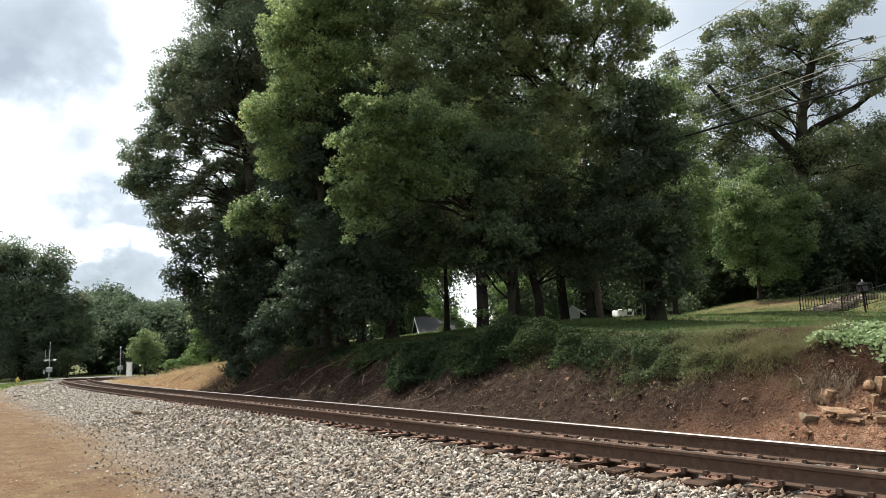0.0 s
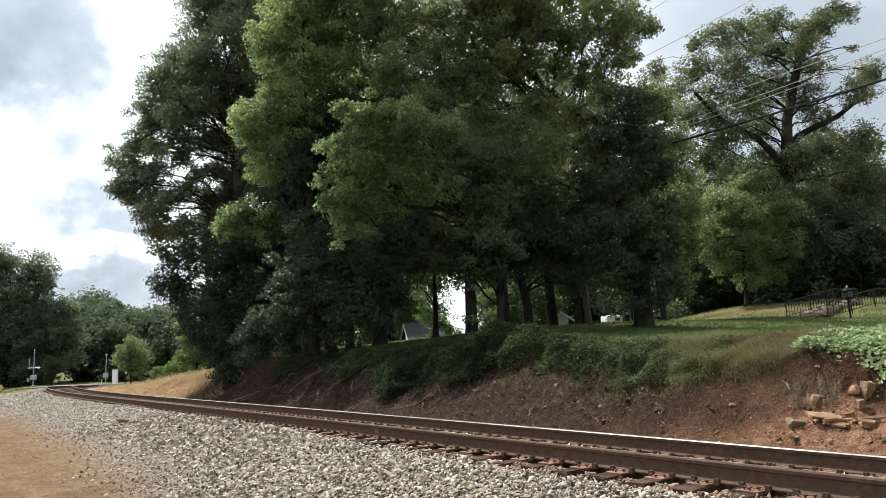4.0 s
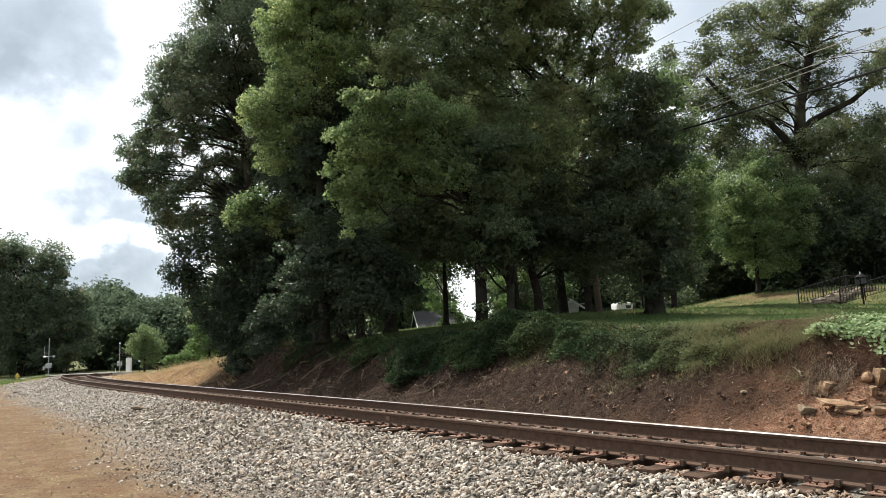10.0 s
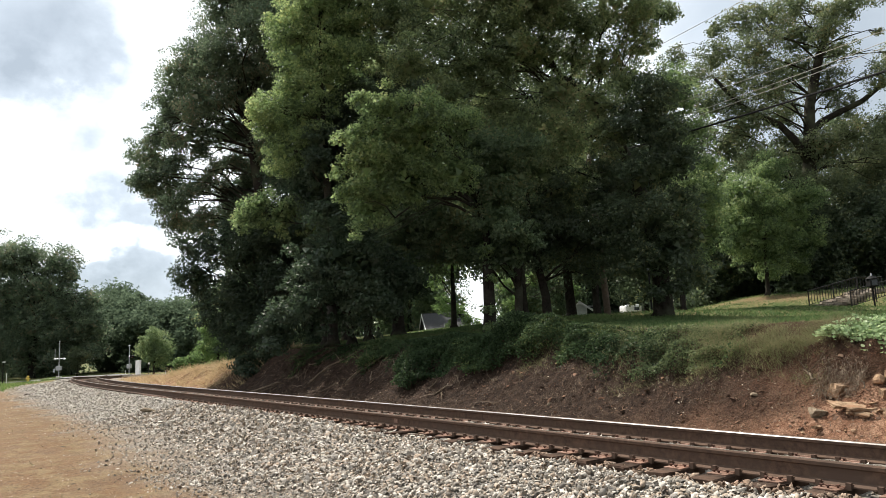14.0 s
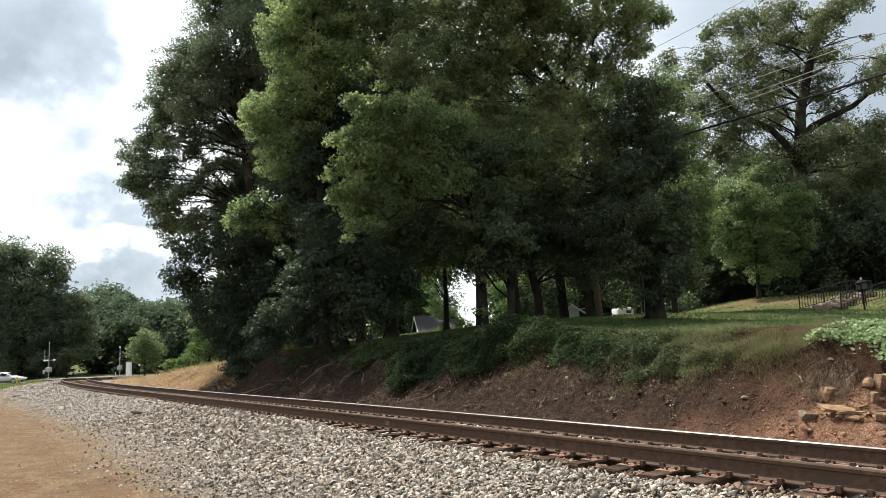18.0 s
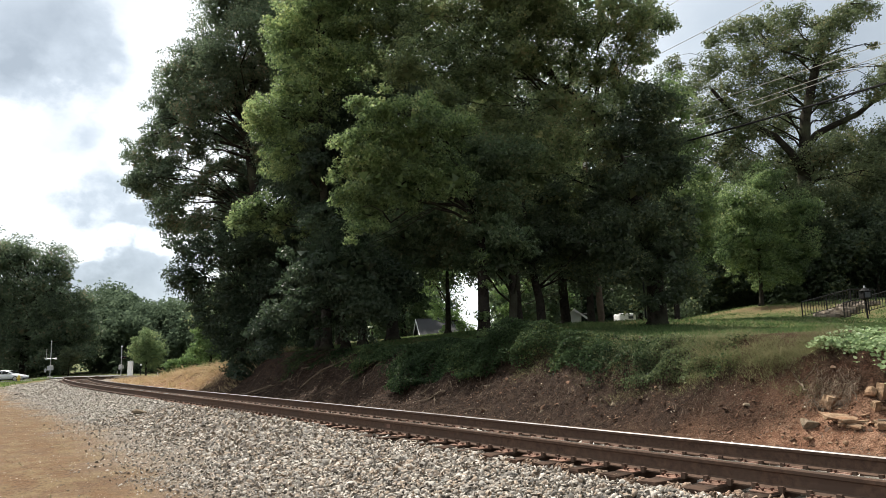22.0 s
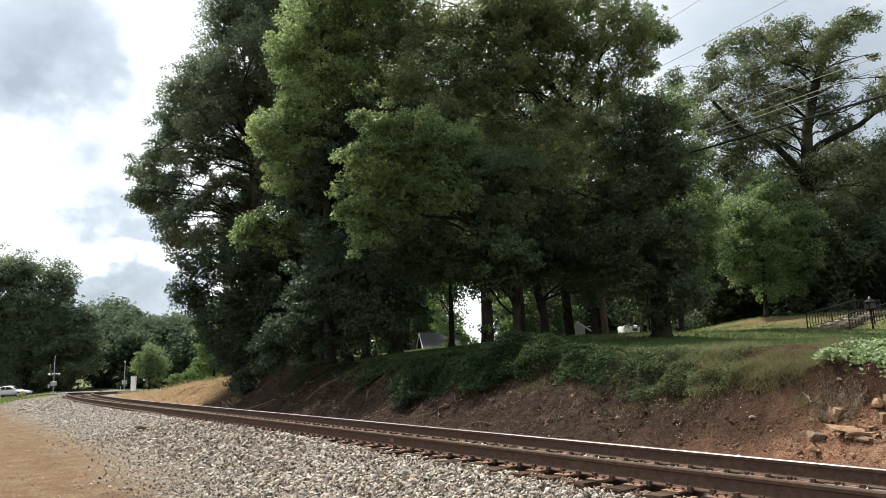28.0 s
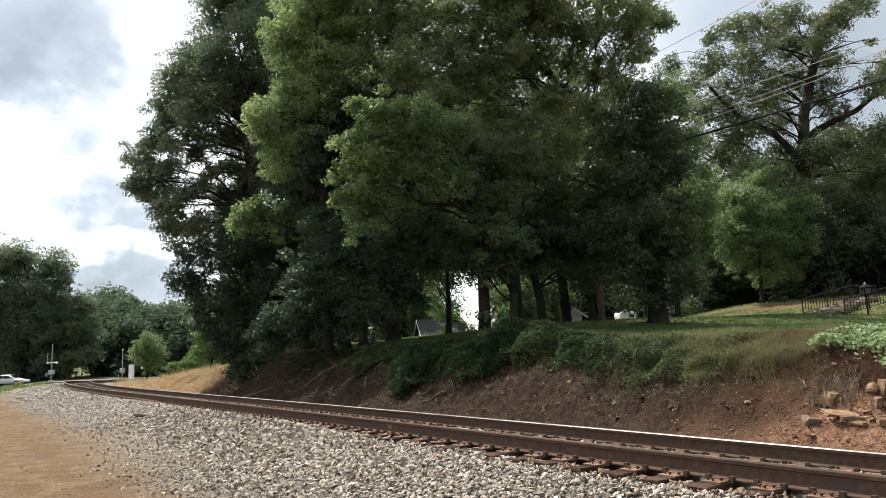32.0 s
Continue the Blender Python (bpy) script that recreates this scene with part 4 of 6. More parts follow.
# the light crown's shaded low and right lobes, split off in duller leaves
tree(38, 1.86, 25.00, 0.14, [(-0.5, 0.0, 6.9, 1.3), (-3.6, -0.5, 4.0, 1.2), (-2.1, 0.0, 4.3, 1.3), (-0.6, 0.0, 5.1, 1.4), (-3.8, 0.0, 3.1, 0.9), (-2.6, 0.0, 3.1, 1.0), (0.4, 0.0, 5.6, 1.2), (-1.0, 0.0, 3.6, 1.2), (-1.4, 0.0, 6.3, 1.1), (0.8, 0.0, 6.9, 1.1), (-3.2, 0.3, 5.1, 1.1), (-0.3, -1.0, 3.9, 0.9), (0.1, -1.0, 2.8, 0.8), (-0.7, -1.0, 2.6, 0.7), (0.6, -1.5, 3.4, 0.9), (-1.5, -0.5, 2.9, 0.8)],
     0.115, 37000, "mid", "added dull green tree for the shaded lower part of the light crown", core=0.6, trunk_top=10, stem=[(0, 0, -0.1), (0.54, 0.0, 0.36), (0.62, 0.0, 1.5), (0.72, 1.5, 3.17), (0.2, 2.5, 4.97), (-0.39, 3.0, 7.05)])
tree(15, 3.74, 27.00, 0.17, [(1.2, 0.0, 3.5, 1.4), (0.1, 0.0, 4.0, 1.4), (-1.1, 0.0, 4.1, 1.3), (1.6, 0.0, 2.1, 0.8), (2.2, 0.0, 3.2, 1.2), (-1.8, 0.0, 3.3, 1.0), (-0.3, 0.0, 2.9, 0.9), (0.8, 0.0, 5.1, 1.3)],
     0.12, 17500, "deep", "slim dark-trunked tree with a leaning stem on the lawn", stem=[(0, 0, -0.1), (0.01, 0.0, 0.19), (-0.02, 0.0, 1.19), (-0.24, 0.0, 2.56), (-0.42, 0.0, 4.18), (-0.51, 0.0, 5.82)])
tree(16, 8.30, 27.00, 0.3, [(-10.1, -1.0, 12.1, 1.3), (-10.9, -0.3, 11.1, 0.8), (-9.4, -2.0, 10.2, 1.3), (-8.5, 0.8, 13.6, 2.0), (-9.9, -0.2, 14.5, 1.8), (-7.6, -0.5, 10.9, 1.6), (-6.3, 1.0, 13.1, 2.0), (-8.1, -0.9, 9.1, 1.2), (-4.3, 0.3, 13.5, 1.9), (-6.2, 0.4, 10.2, 1.6), (-5.2, -0.9, 14.3, 2.6), (-2.5, 1.0, 14.9, 2.4), (-4.2, 0.5, 11.3, 1.4), (-2.2, 0.8, 12.5, 1.3), (-2.5, 1.8, 11.7, 1.0), (-1.1, -1.0, 12.9, 1.6), (0.8, 0.6, 13.4, 1.1), (1.2, 0.0, 12.6, 0.6), (-0.4, -0.7, 11.5, 0.9), (0.6, 1.0, 11.8, 0.6), (-1.4, 0.2, 10.7, 1.2), (-0.2, 1.1, 10.3, 1.2), (-5.5, 0.6, 8.5, 1.6), (-3.9, 0.5, 7.7, 1.6), (-7.0, 0.9, 8.4, 1.3), (-2.5, 1.7, 8.0, 1.3), (-4.7, 0.6, 6.3, 1.6), (-2.8, 2.4, 6.1, 1.5), (-2.2, -1.4, 8.4, 1.0), (-3.5, -0.0, 9.5, 1.1), (-5.3, -0.7, 11.2, 1.3), (-1.8, -1.3, 7.1, 0.9), (-3.7, -0.0, 12.7, 1.4)],
     0.12, 130000, "amber", "tall spreading oak with thick leaning trunk and flared roots", core=0.35, tight=0.3, limb_r=0.5, stem=[(0, 0, -0.1), (0.01, 0.0, 0.23), (-0.03, 0.0, 2.03), (-0.16, 0.6, 4.58), (-0.62, 1.2, 7.0), (-1.72, 1.6, 9.43), (-2.93, 2.0, 10.89), (-4.54, 2.4, 13.26)])
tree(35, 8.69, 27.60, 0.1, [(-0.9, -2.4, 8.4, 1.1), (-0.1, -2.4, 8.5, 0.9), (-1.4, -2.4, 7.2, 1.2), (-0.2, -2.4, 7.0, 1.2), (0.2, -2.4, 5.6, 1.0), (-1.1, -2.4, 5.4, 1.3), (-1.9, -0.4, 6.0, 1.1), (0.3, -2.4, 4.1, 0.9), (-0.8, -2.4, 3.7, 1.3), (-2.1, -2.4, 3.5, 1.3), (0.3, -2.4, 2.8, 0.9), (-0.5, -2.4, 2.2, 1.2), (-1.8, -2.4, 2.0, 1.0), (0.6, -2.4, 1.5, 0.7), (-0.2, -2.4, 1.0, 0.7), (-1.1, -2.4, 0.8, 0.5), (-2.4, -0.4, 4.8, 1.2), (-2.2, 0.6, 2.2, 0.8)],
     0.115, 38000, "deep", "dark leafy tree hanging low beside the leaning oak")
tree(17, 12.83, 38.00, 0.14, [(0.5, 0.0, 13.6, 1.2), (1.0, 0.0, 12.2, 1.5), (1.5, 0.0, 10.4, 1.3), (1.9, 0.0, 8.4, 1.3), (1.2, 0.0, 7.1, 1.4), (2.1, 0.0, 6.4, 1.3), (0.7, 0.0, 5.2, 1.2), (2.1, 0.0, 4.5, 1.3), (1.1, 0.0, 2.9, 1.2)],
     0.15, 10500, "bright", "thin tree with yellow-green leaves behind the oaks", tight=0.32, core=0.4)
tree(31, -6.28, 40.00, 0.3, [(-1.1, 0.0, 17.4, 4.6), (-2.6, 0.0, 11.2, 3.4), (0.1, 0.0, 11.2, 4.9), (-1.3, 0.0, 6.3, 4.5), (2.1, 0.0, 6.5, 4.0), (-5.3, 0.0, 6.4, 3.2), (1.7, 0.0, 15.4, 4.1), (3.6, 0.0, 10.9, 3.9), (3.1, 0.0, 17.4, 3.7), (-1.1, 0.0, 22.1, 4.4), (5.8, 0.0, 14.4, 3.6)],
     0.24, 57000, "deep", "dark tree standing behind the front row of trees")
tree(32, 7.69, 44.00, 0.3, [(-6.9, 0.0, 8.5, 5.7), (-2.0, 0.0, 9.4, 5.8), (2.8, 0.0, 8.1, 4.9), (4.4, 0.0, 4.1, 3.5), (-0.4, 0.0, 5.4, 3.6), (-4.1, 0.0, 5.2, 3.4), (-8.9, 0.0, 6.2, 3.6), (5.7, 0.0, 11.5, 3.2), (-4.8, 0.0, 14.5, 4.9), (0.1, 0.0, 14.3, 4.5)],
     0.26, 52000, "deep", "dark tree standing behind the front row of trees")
tree(18, 30.40, 58.00, 0.62, [(-9.5, 0.0, 21.6, 1.4), (-7.3, 2.0, 20.5, 1.9), (-6.9, -3.0, 20.4, 1.9), (-4.6, 2.4, 25.4, 1.2), (-3.6, -0.5, 24.5, 1.8), (-3.2, -1.6, 21.3, 2.5), (0.9, 2.9, 26.6, 2.3), (0.1, -2.7, 24.7, 1.7), (2.3, 1.0, 23.4, 2.7), (-4.3, 1.1, 19.1, 2.3), (-3.1, -2.7, 17.8, 2.3), (2.9, 2.9, 20.6, 2.5), (-7.6, -1.5, 16.4, 2.1), (-4.4, -0.6, 15.4, 2.5), (0.2, 2.5, 16.7, 2.5), (2.4, -3.0, 22.0, 1.6), (6.3, 1.9, 22.4, 1.7), (4.0, 0.1, 25.7, 0.9), (5.2, -2.1, 25.0, 1.6), (10.1, 3.0, 28.3, 1.7), (3.6, -2.3, 24.0, 1.5), (4.0, 0.4, 18.7, 2.0), (6.1, 1.7, 17.0, 1.5), (3.8, -2.9, 12.8, 2.0), (8.7, 2.6, 13.4, 2.5), (7.7, -0.9, 14.5, 1.7), (2.3, -1.3, 12.6, 2.3), (1.4, 2.8, 13.2, 2.7), (-4.3, -2.8, 11.4, 2.4), (-5.2, 1.4, 13.6, 2.3), (-8.0, 0.8, 14.1, 2.0), (6.8, -2.5, 18.1, 1.7), (11.8, 3.0, 21.8, 1.9), (7.5, -1.8, 22.4, 0.5), (8.0, -0.2, 10.6, 2.4), (6.6, 2.2, 10.8, 2.5), (0.5, -3.0, 8.8, 2.2)],
     0.2, 79000, "pecan", "tall airy pecan with long crooked limbs", core=0.25, limb_r=0.45, tight=0.34, stem=[(0, 0, -0.1), (0.28, 0.0, -0.29), (0.57, 0.0, 3.09), (0.87, 0.0, 7.53), (1.29, 0.0, 12.06), (1.96, 0.0, 16.67), (3.25, 0.0, 21.37), (5.61, 0.0, 26.68)], boughs=[[(1.67, 0.0, 14.09), (2.74, 0.0, 15.19), (3.96, 0.0, 15.81), (6.5, 0.0, 16.91), (8.16, 0.0, 18.1), (9.99, 0.0, 18.98)], [(1.23, 0.0, 11.55), (0.31, 0.0, 13.53), (-0.92, 0.0, 15.07), (-3.76, 0.0, 16.69), (-5.21, 0.0, 18.27), (-6.19, 0.0, 19.62)]])
tree(19, 24.06, 52.00, 0.15, [(1.0, 0.0, 9.8, 1.7), (-1.1, 0.0, 8.0, 2.0), (1.1, 0.0, 7.5, 2.6), (3.3, 0.0, 7.4, 1.9), (-2.0, 0.0, 5.8, 1.6), (-0.1, 0.0, 4.9, 2.5), (2.5, 0.0, 5.0, 2.3), (3.7, 0.0, 3.8, 1.1), (-1.5, 0.0, 3.6, 1.6), (0.6, 0.0, 2.7, 1.8), (2.7, 0.0, 2.6, 1.2), (-2.6, 0.0, 4.2, 1.0)],
     0.15, 41500, "bright", "young light green tree standing on the lawn", core=0.5)
tree(36, 23.19, 64.00, 0.2, [(-0.2, 0.0, 14.8, 2.8), (2.9, 1.4, 13.2, 3.1), (-1.1, -2.0, 9.8, 3.0), (3.3, 1.6, 9.2, 3.1), (5.8, -0.3, 14.3, 2.6), (-0.1, -1.1, 6.2, 3.1), (-0.8, 1.9, 13.0, 2.0), (4.2, -1.8, 16.9, 1.6), (3.8, 0.7, 4.8, 2.7)],
     0.25, 15500, "mid", "loose-crowned tree at the back of the lawn", core=0.3)
tree(71, -65.84, 106.00, 0.5, [(-0.8, 0.0, 19.2, 3.6), (3.9, 0.0, 18.0, 3.5), (-4.2, 0.0, 18.1, 5.1), (5.9, 0.0, 15.5, 2.1), (1.5, 0.0, 14.1, 5.0), (-3.0, 0.0, 12.5, 5.1), (5.2, 0.0, 11.1, 3.7), (8.6, 0.0, 11.5, 3.0), (1.7, 0.0, 7.9, 5.4), (-3.6, 0.0, 7.2, 5.5), (7.2, 0.0, 6.7, 3.7), (9.6, 0.0, 8.1, 3.0), (-8.0, 0.0, 18.8, 5.7), (-7.5, 0.0, 11.6, 5.6), (-0.8, 0.0, 3.9, 4.3), (4.5, 0.0, 3.7, 4.0), (-6.1, 0.0, 4.6, 4.9), (9.7, 0.0, 4.0, 2.8)],
     0.32, 68000, "oak", "broad dark oak at the edge of the wood", core=0.5, tight=0.24)
tree(72, -42.25, 96.00, 0.12, [(0.0, 0.0, 5.1, 2.0), (-1.0, 0.0, 3.7, 1.8), (1.1, 0.0, 3.8, 2.0), (0.1, 0.0, 2.2, 1.8), (-1.4, 0.0, 4.7, 1.0), (1.5, 0.0, 2.3, 1.0), (-0.3, 0.0, 6.0, 1.0)],
     0.2, 9000, "olive", "small light green tree beside the crossing")
tree(74, -17.28, 50.00, 0.12, [(-0.3, 0.0, 3.3, 1.1), (0.4, 0.0, 2.4, 1.3), (-0.7, 0.0, 1.9, 0.9), (0.1, 0.0, 1.3, 1.2), (0.8, 0.0, 3.5, 0.7), (-0.8, 0.0, 2.8, 0.5)],
     0.14, 7000, "fresh", "yellow-green bushy tree on the end of the bank")
tree(76, -50.97, 122.00, 0.3, [(-1.4, 0.0, 9.0, 4.3), (1.4, 0.0, 10.1, 3.8), (-3.0, 0.0, 5.6, 3.3), (3.5, 0.0, 6.8, 4.0), (0.0, 0.0, 5.7, 4.3), (3.5, 0.0, 10.1, 3.0), (1.6, 0.0, 2.6, 3.7), (6.0, 0.0, 7.5, 3.2)],
     0.4, 12000, "far", "rounded grey-green tree beyond the crossing")
tree(77, -62.50, 128.00, 0.3, [(-1.4, 0.0, 10.8, 4.1), (1.3, 0.0, 11.5, 3.5), (3.7, 0.0, 10.0, 3.2), (-3.3, 0.0, 8.3, 4.1), (0.2, 0.0, 6.3, 4.3), (3.0, 0.0, 6.0, 3.8), (-0.7, 0.0, 2.8, 4.1), (-4.4, 0.0, 10.9, 2.5), (-3.2, 0.0, 13.4, 1.6), (3.2, 0.0, 13.2, 1.6)],
     0.4, 12500, "far", "tall grey-green tree of the wood beyond the crossing")
tree(78, -0.00, 62.00, 0.16, [(-1.8, 0.0, 4.8, 1.3), (-0.0, 0.0, 5.9, 1.3), (0.6, 0.0, 1.8, 1.0), (2.1, 0.0, 0.6, 0.6), (-0.9, 0.0, 2.4, 1.2), (1.3, 0.0, 0.9, 0.8), (0.0, 0.0, 0.6, 0.7), (-2.6, 0.0, 6.4, 1.2), (1.4, 0.0, 6.2, 0.8)],
     0.2, 4000, "fresh", "sunlit yellow-green tree beyond the lawn", core=0.3)
tree(79, 5.62, 62.00, 0.16, [(-0.5, 0.0, 4.2, 1.2), (0.4, 0.0, 2.9, 0.8), (1.8, 0.0, 4.4, 0.8), (-0.4, 0.0, 2.1, 0.7), (5.4, 0.0, 3.2, 0.8), (7.1, 0.0, 5.2, 1.1)],
     0.2, 2000, "fresh", "sunlit yellow-green tree beyond the lawn", core=0.3)
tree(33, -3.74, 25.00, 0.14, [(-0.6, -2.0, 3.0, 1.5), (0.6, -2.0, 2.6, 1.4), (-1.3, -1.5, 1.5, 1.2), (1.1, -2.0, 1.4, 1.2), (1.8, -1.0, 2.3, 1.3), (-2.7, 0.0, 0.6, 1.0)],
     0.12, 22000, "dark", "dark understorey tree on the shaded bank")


def random_lobes(rng, height, width, n=7, low=0.25):
    """A rounded crown of uneven lobes."""
    out = []
    for i in range(n):
        t = low + (0.95 - low) * (i + rng.uniform(0, 0.8)) / n
        w = width * 0.5 * math.sin(min(1.0, 0.25 + 0.95 * (1 - t) + 0.1) * math.pi * 0.62)
        a = rng.uniform(0, math.tau)
        out.append((math.cos(a) * w * 0.55, math.sin(a) * w * 0.55, height * t, width * rng.uniform(0.24, 0.34)))
    return out


def wood(seed, places, leaf, count, mat, label, group):
    for i, (x, y, h, w) in enumerate(places):
        rng = np.random.default_rng(seed * 100 + i)
        tree(seed * 100 + i, x, y, h * 0.018, random_lobes(rng, h, w, 11, 0.07), leaf, count, mat, label, group, limbs=False, core=0.35)


# the wood beyond the crossing, and the trees beside it
wood(3, [(-77, 128, 15, 13), (-66, 132, 15, 12), (-56, 138, 12, 13), (-47, 136, 12.5, 12), (-40, 128, 12.5, 12), (-60, 146, 13.5, 13), (-70, 118, 12, 11), (-33, 122, 12, 12), (-52, 128, 12, 12),
         (-26, 130, 15, 13), (-84, 124, 16, 14), (-96, 122, 18, 14), (-44, 150, 14, 13), (-90, 112, 13, 12), (-104, 112, 16, 13), (-80, 110, 9, 11), (-62, 120, 11, 12), (-38, 116, 11, 11), (-20, 118, 12, 12), (-70, 138, 16, 13), (-60, 130, 12, 12), (-57, 122, 12, 12), (-64, 138, 15, 12), (-54, 116, 9, 11), (-48, 118, 10, 11), (-28, 112, 9, 10), (-63, 112, 10, 11)], 0.6, 5200, "far", "tall dense tree in the wood beyond the crossing", "trees of the far wood")
tree(73, -55.6, 100.5, 0.08, [(0, 0, 3.5, 1.1), (-0.8, 0, 2.5, 1.0), (0.9, 0.2, 2.6, 1.0), (0, 0, 1.5, 1.1)], 0.17, 5200, "pecan", "pale-flecked shrub behind the crossing signal", name="shrub")
tree(75, -30.0, 80.0, 0.1, [(0, 0, 1.6, 1.5), (2.6, 0, 2.0, 1.6), (-2.2, 0, 1.3, 1.2), (4.6, -3, 2.2, 1.7)], 0.2, 9000, "fresh", "low green bushes above the dry bank", name="bush")

# trees on and behind the lawn
tree(81, 0.05, 42.0, 0.17, [(-1.6, 0, 7.0, 2.4), (2.0, 1, 7.6, 2.6), (0, 0, 9.8, 3.0), (-3, 1, 5.2, 1.7), (3.4, 1, 5.6, 1.8)], 0.17, 16000, "mid", "forked tree with two dark stems in front of the houses", trunk_top=4.5)
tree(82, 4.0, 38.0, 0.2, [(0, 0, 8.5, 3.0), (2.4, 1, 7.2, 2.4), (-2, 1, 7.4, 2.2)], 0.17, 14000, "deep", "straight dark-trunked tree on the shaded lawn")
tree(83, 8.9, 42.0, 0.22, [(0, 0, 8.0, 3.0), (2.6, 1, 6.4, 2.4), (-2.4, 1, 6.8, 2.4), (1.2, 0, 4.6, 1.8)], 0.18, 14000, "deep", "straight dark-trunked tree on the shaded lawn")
tree(84, -2.4, 30.6, 0.25, [(0, 0, 7.0, 2.6), (-1.8, 0, 5.0, 2.2), (1.6, 0, 4.8, 1.8)], 0.16, 16000, "dark", "dark tree standing behind the cutting's ivy")
tree(85, -6.4, 31.0, 0.2, [(0, 0, 6.5, 2.6), (-1.8, 0, 4.2, 2.3), (1.6, 1, 4.4, 2.2), (0.2, 0, 2.3, 2.0), (2.6, 0, 2.4, 1.6)], 0.16, 20000, "dark", "dark tree standing behind the cutting's ivy")
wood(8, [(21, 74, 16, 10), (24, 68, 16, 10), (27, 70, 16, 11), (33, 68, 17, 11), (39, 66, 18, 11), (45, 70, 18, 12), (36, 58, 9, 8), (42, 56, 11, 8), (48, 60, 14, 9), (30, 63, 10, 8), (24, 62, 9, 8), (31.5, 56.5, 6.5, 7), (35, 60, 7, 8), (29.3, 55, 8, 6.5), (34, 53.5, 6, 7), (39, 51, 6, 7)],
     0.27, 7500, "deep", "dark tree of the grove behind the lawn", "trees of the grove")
wood(9, [(-14, 64, 14, 11), (-20, 70, 13, 10), (-8, 74, 14, 10), (8.9, 84, 14, 9), (13, 80, 13, 9), (-2.5, 96, 13, 10), (-20, 88, 12, 12), (-30, 92, 12, 12), (-4.5, 71, 14, 9), (7.0, 70, 6.5, 6), (9.5, 76, 9, 8)], 0.34, 6000, "mid", "green tree between the houses behind the lawn", "trees among the houses")
wood(10, [(11.5, 98, 13, 11), (19, 96, 14, 12), (27, 92, 15, 12), (35, 90, 16, 12), (44, 88, 17, 12), (53, 84, 18, 12), (63, 82, 18, 12), (16, 106, 15, 13), (-10, 90, 13, 12), (-6, 104, 14, 12), (24, 104, 15, 12), (33, 100, 16, 12), (-16, 100, 13, 12)], 0.62, 5200, "dark", "dark tree in the wood behind the houses", "trees of the back wood")


# ---- ivy, vines, grass and litter on the bank ----
def scatter(rng, n, s0, s1, d0, d1, keep=None):
    s, d = rng.uniform(s0, s1, n), rng.uniform(d0, d1, n)
    p = rail_point(s, d)
    if keep is not None:
        k = rng.uniform(size=n) < keep(s, d, p[0], p[1])
        s, d, p = s[k], d[k], p[:, k]
    return s, d, p[0], p[1], ground_z(p[0], p[1], (s, d))


def ivy_cover(s, d, x, y):
    low = np.interp(s, (3.2, 4, 5, 6.5, 7.5, 9, 10, 11.5, 13, 14.5, 18), (4.95, 4.6, 4.4, 4.45, 4.75, 4.85, 4.65, 4.15, 4.05, 4.3, 4.6)) - 0.18 * wave(x, y, 1.6, 3) - 0.2 * wave(x, y, 4.0, 1)
    top = 5.75 + 0.25 * wave(x, y, 1.3, 5) + 0.5 * np.exp(-((s - 9.4) / 1.6) ** 2)
    clump = 0.12 + 0.88 * smooth(-0.75, -0.2, wave(x, y, 1.9, 6) + 0.6 * wave(x, y, 4.7, 2) + 1.2 * np.exp(-((s - 9.4) / 1.8) ** 2))
    return smooth(low - 0.1, low + 0.2, d) * (1 - smooth(top - 0.3, top + 0.2, d)) * smooth(3.3, 4.3, s + 0.4 * wave(x, y, 2.0, 4)) * (1 - 0.8 * smooth(14, 18, s)) * clump


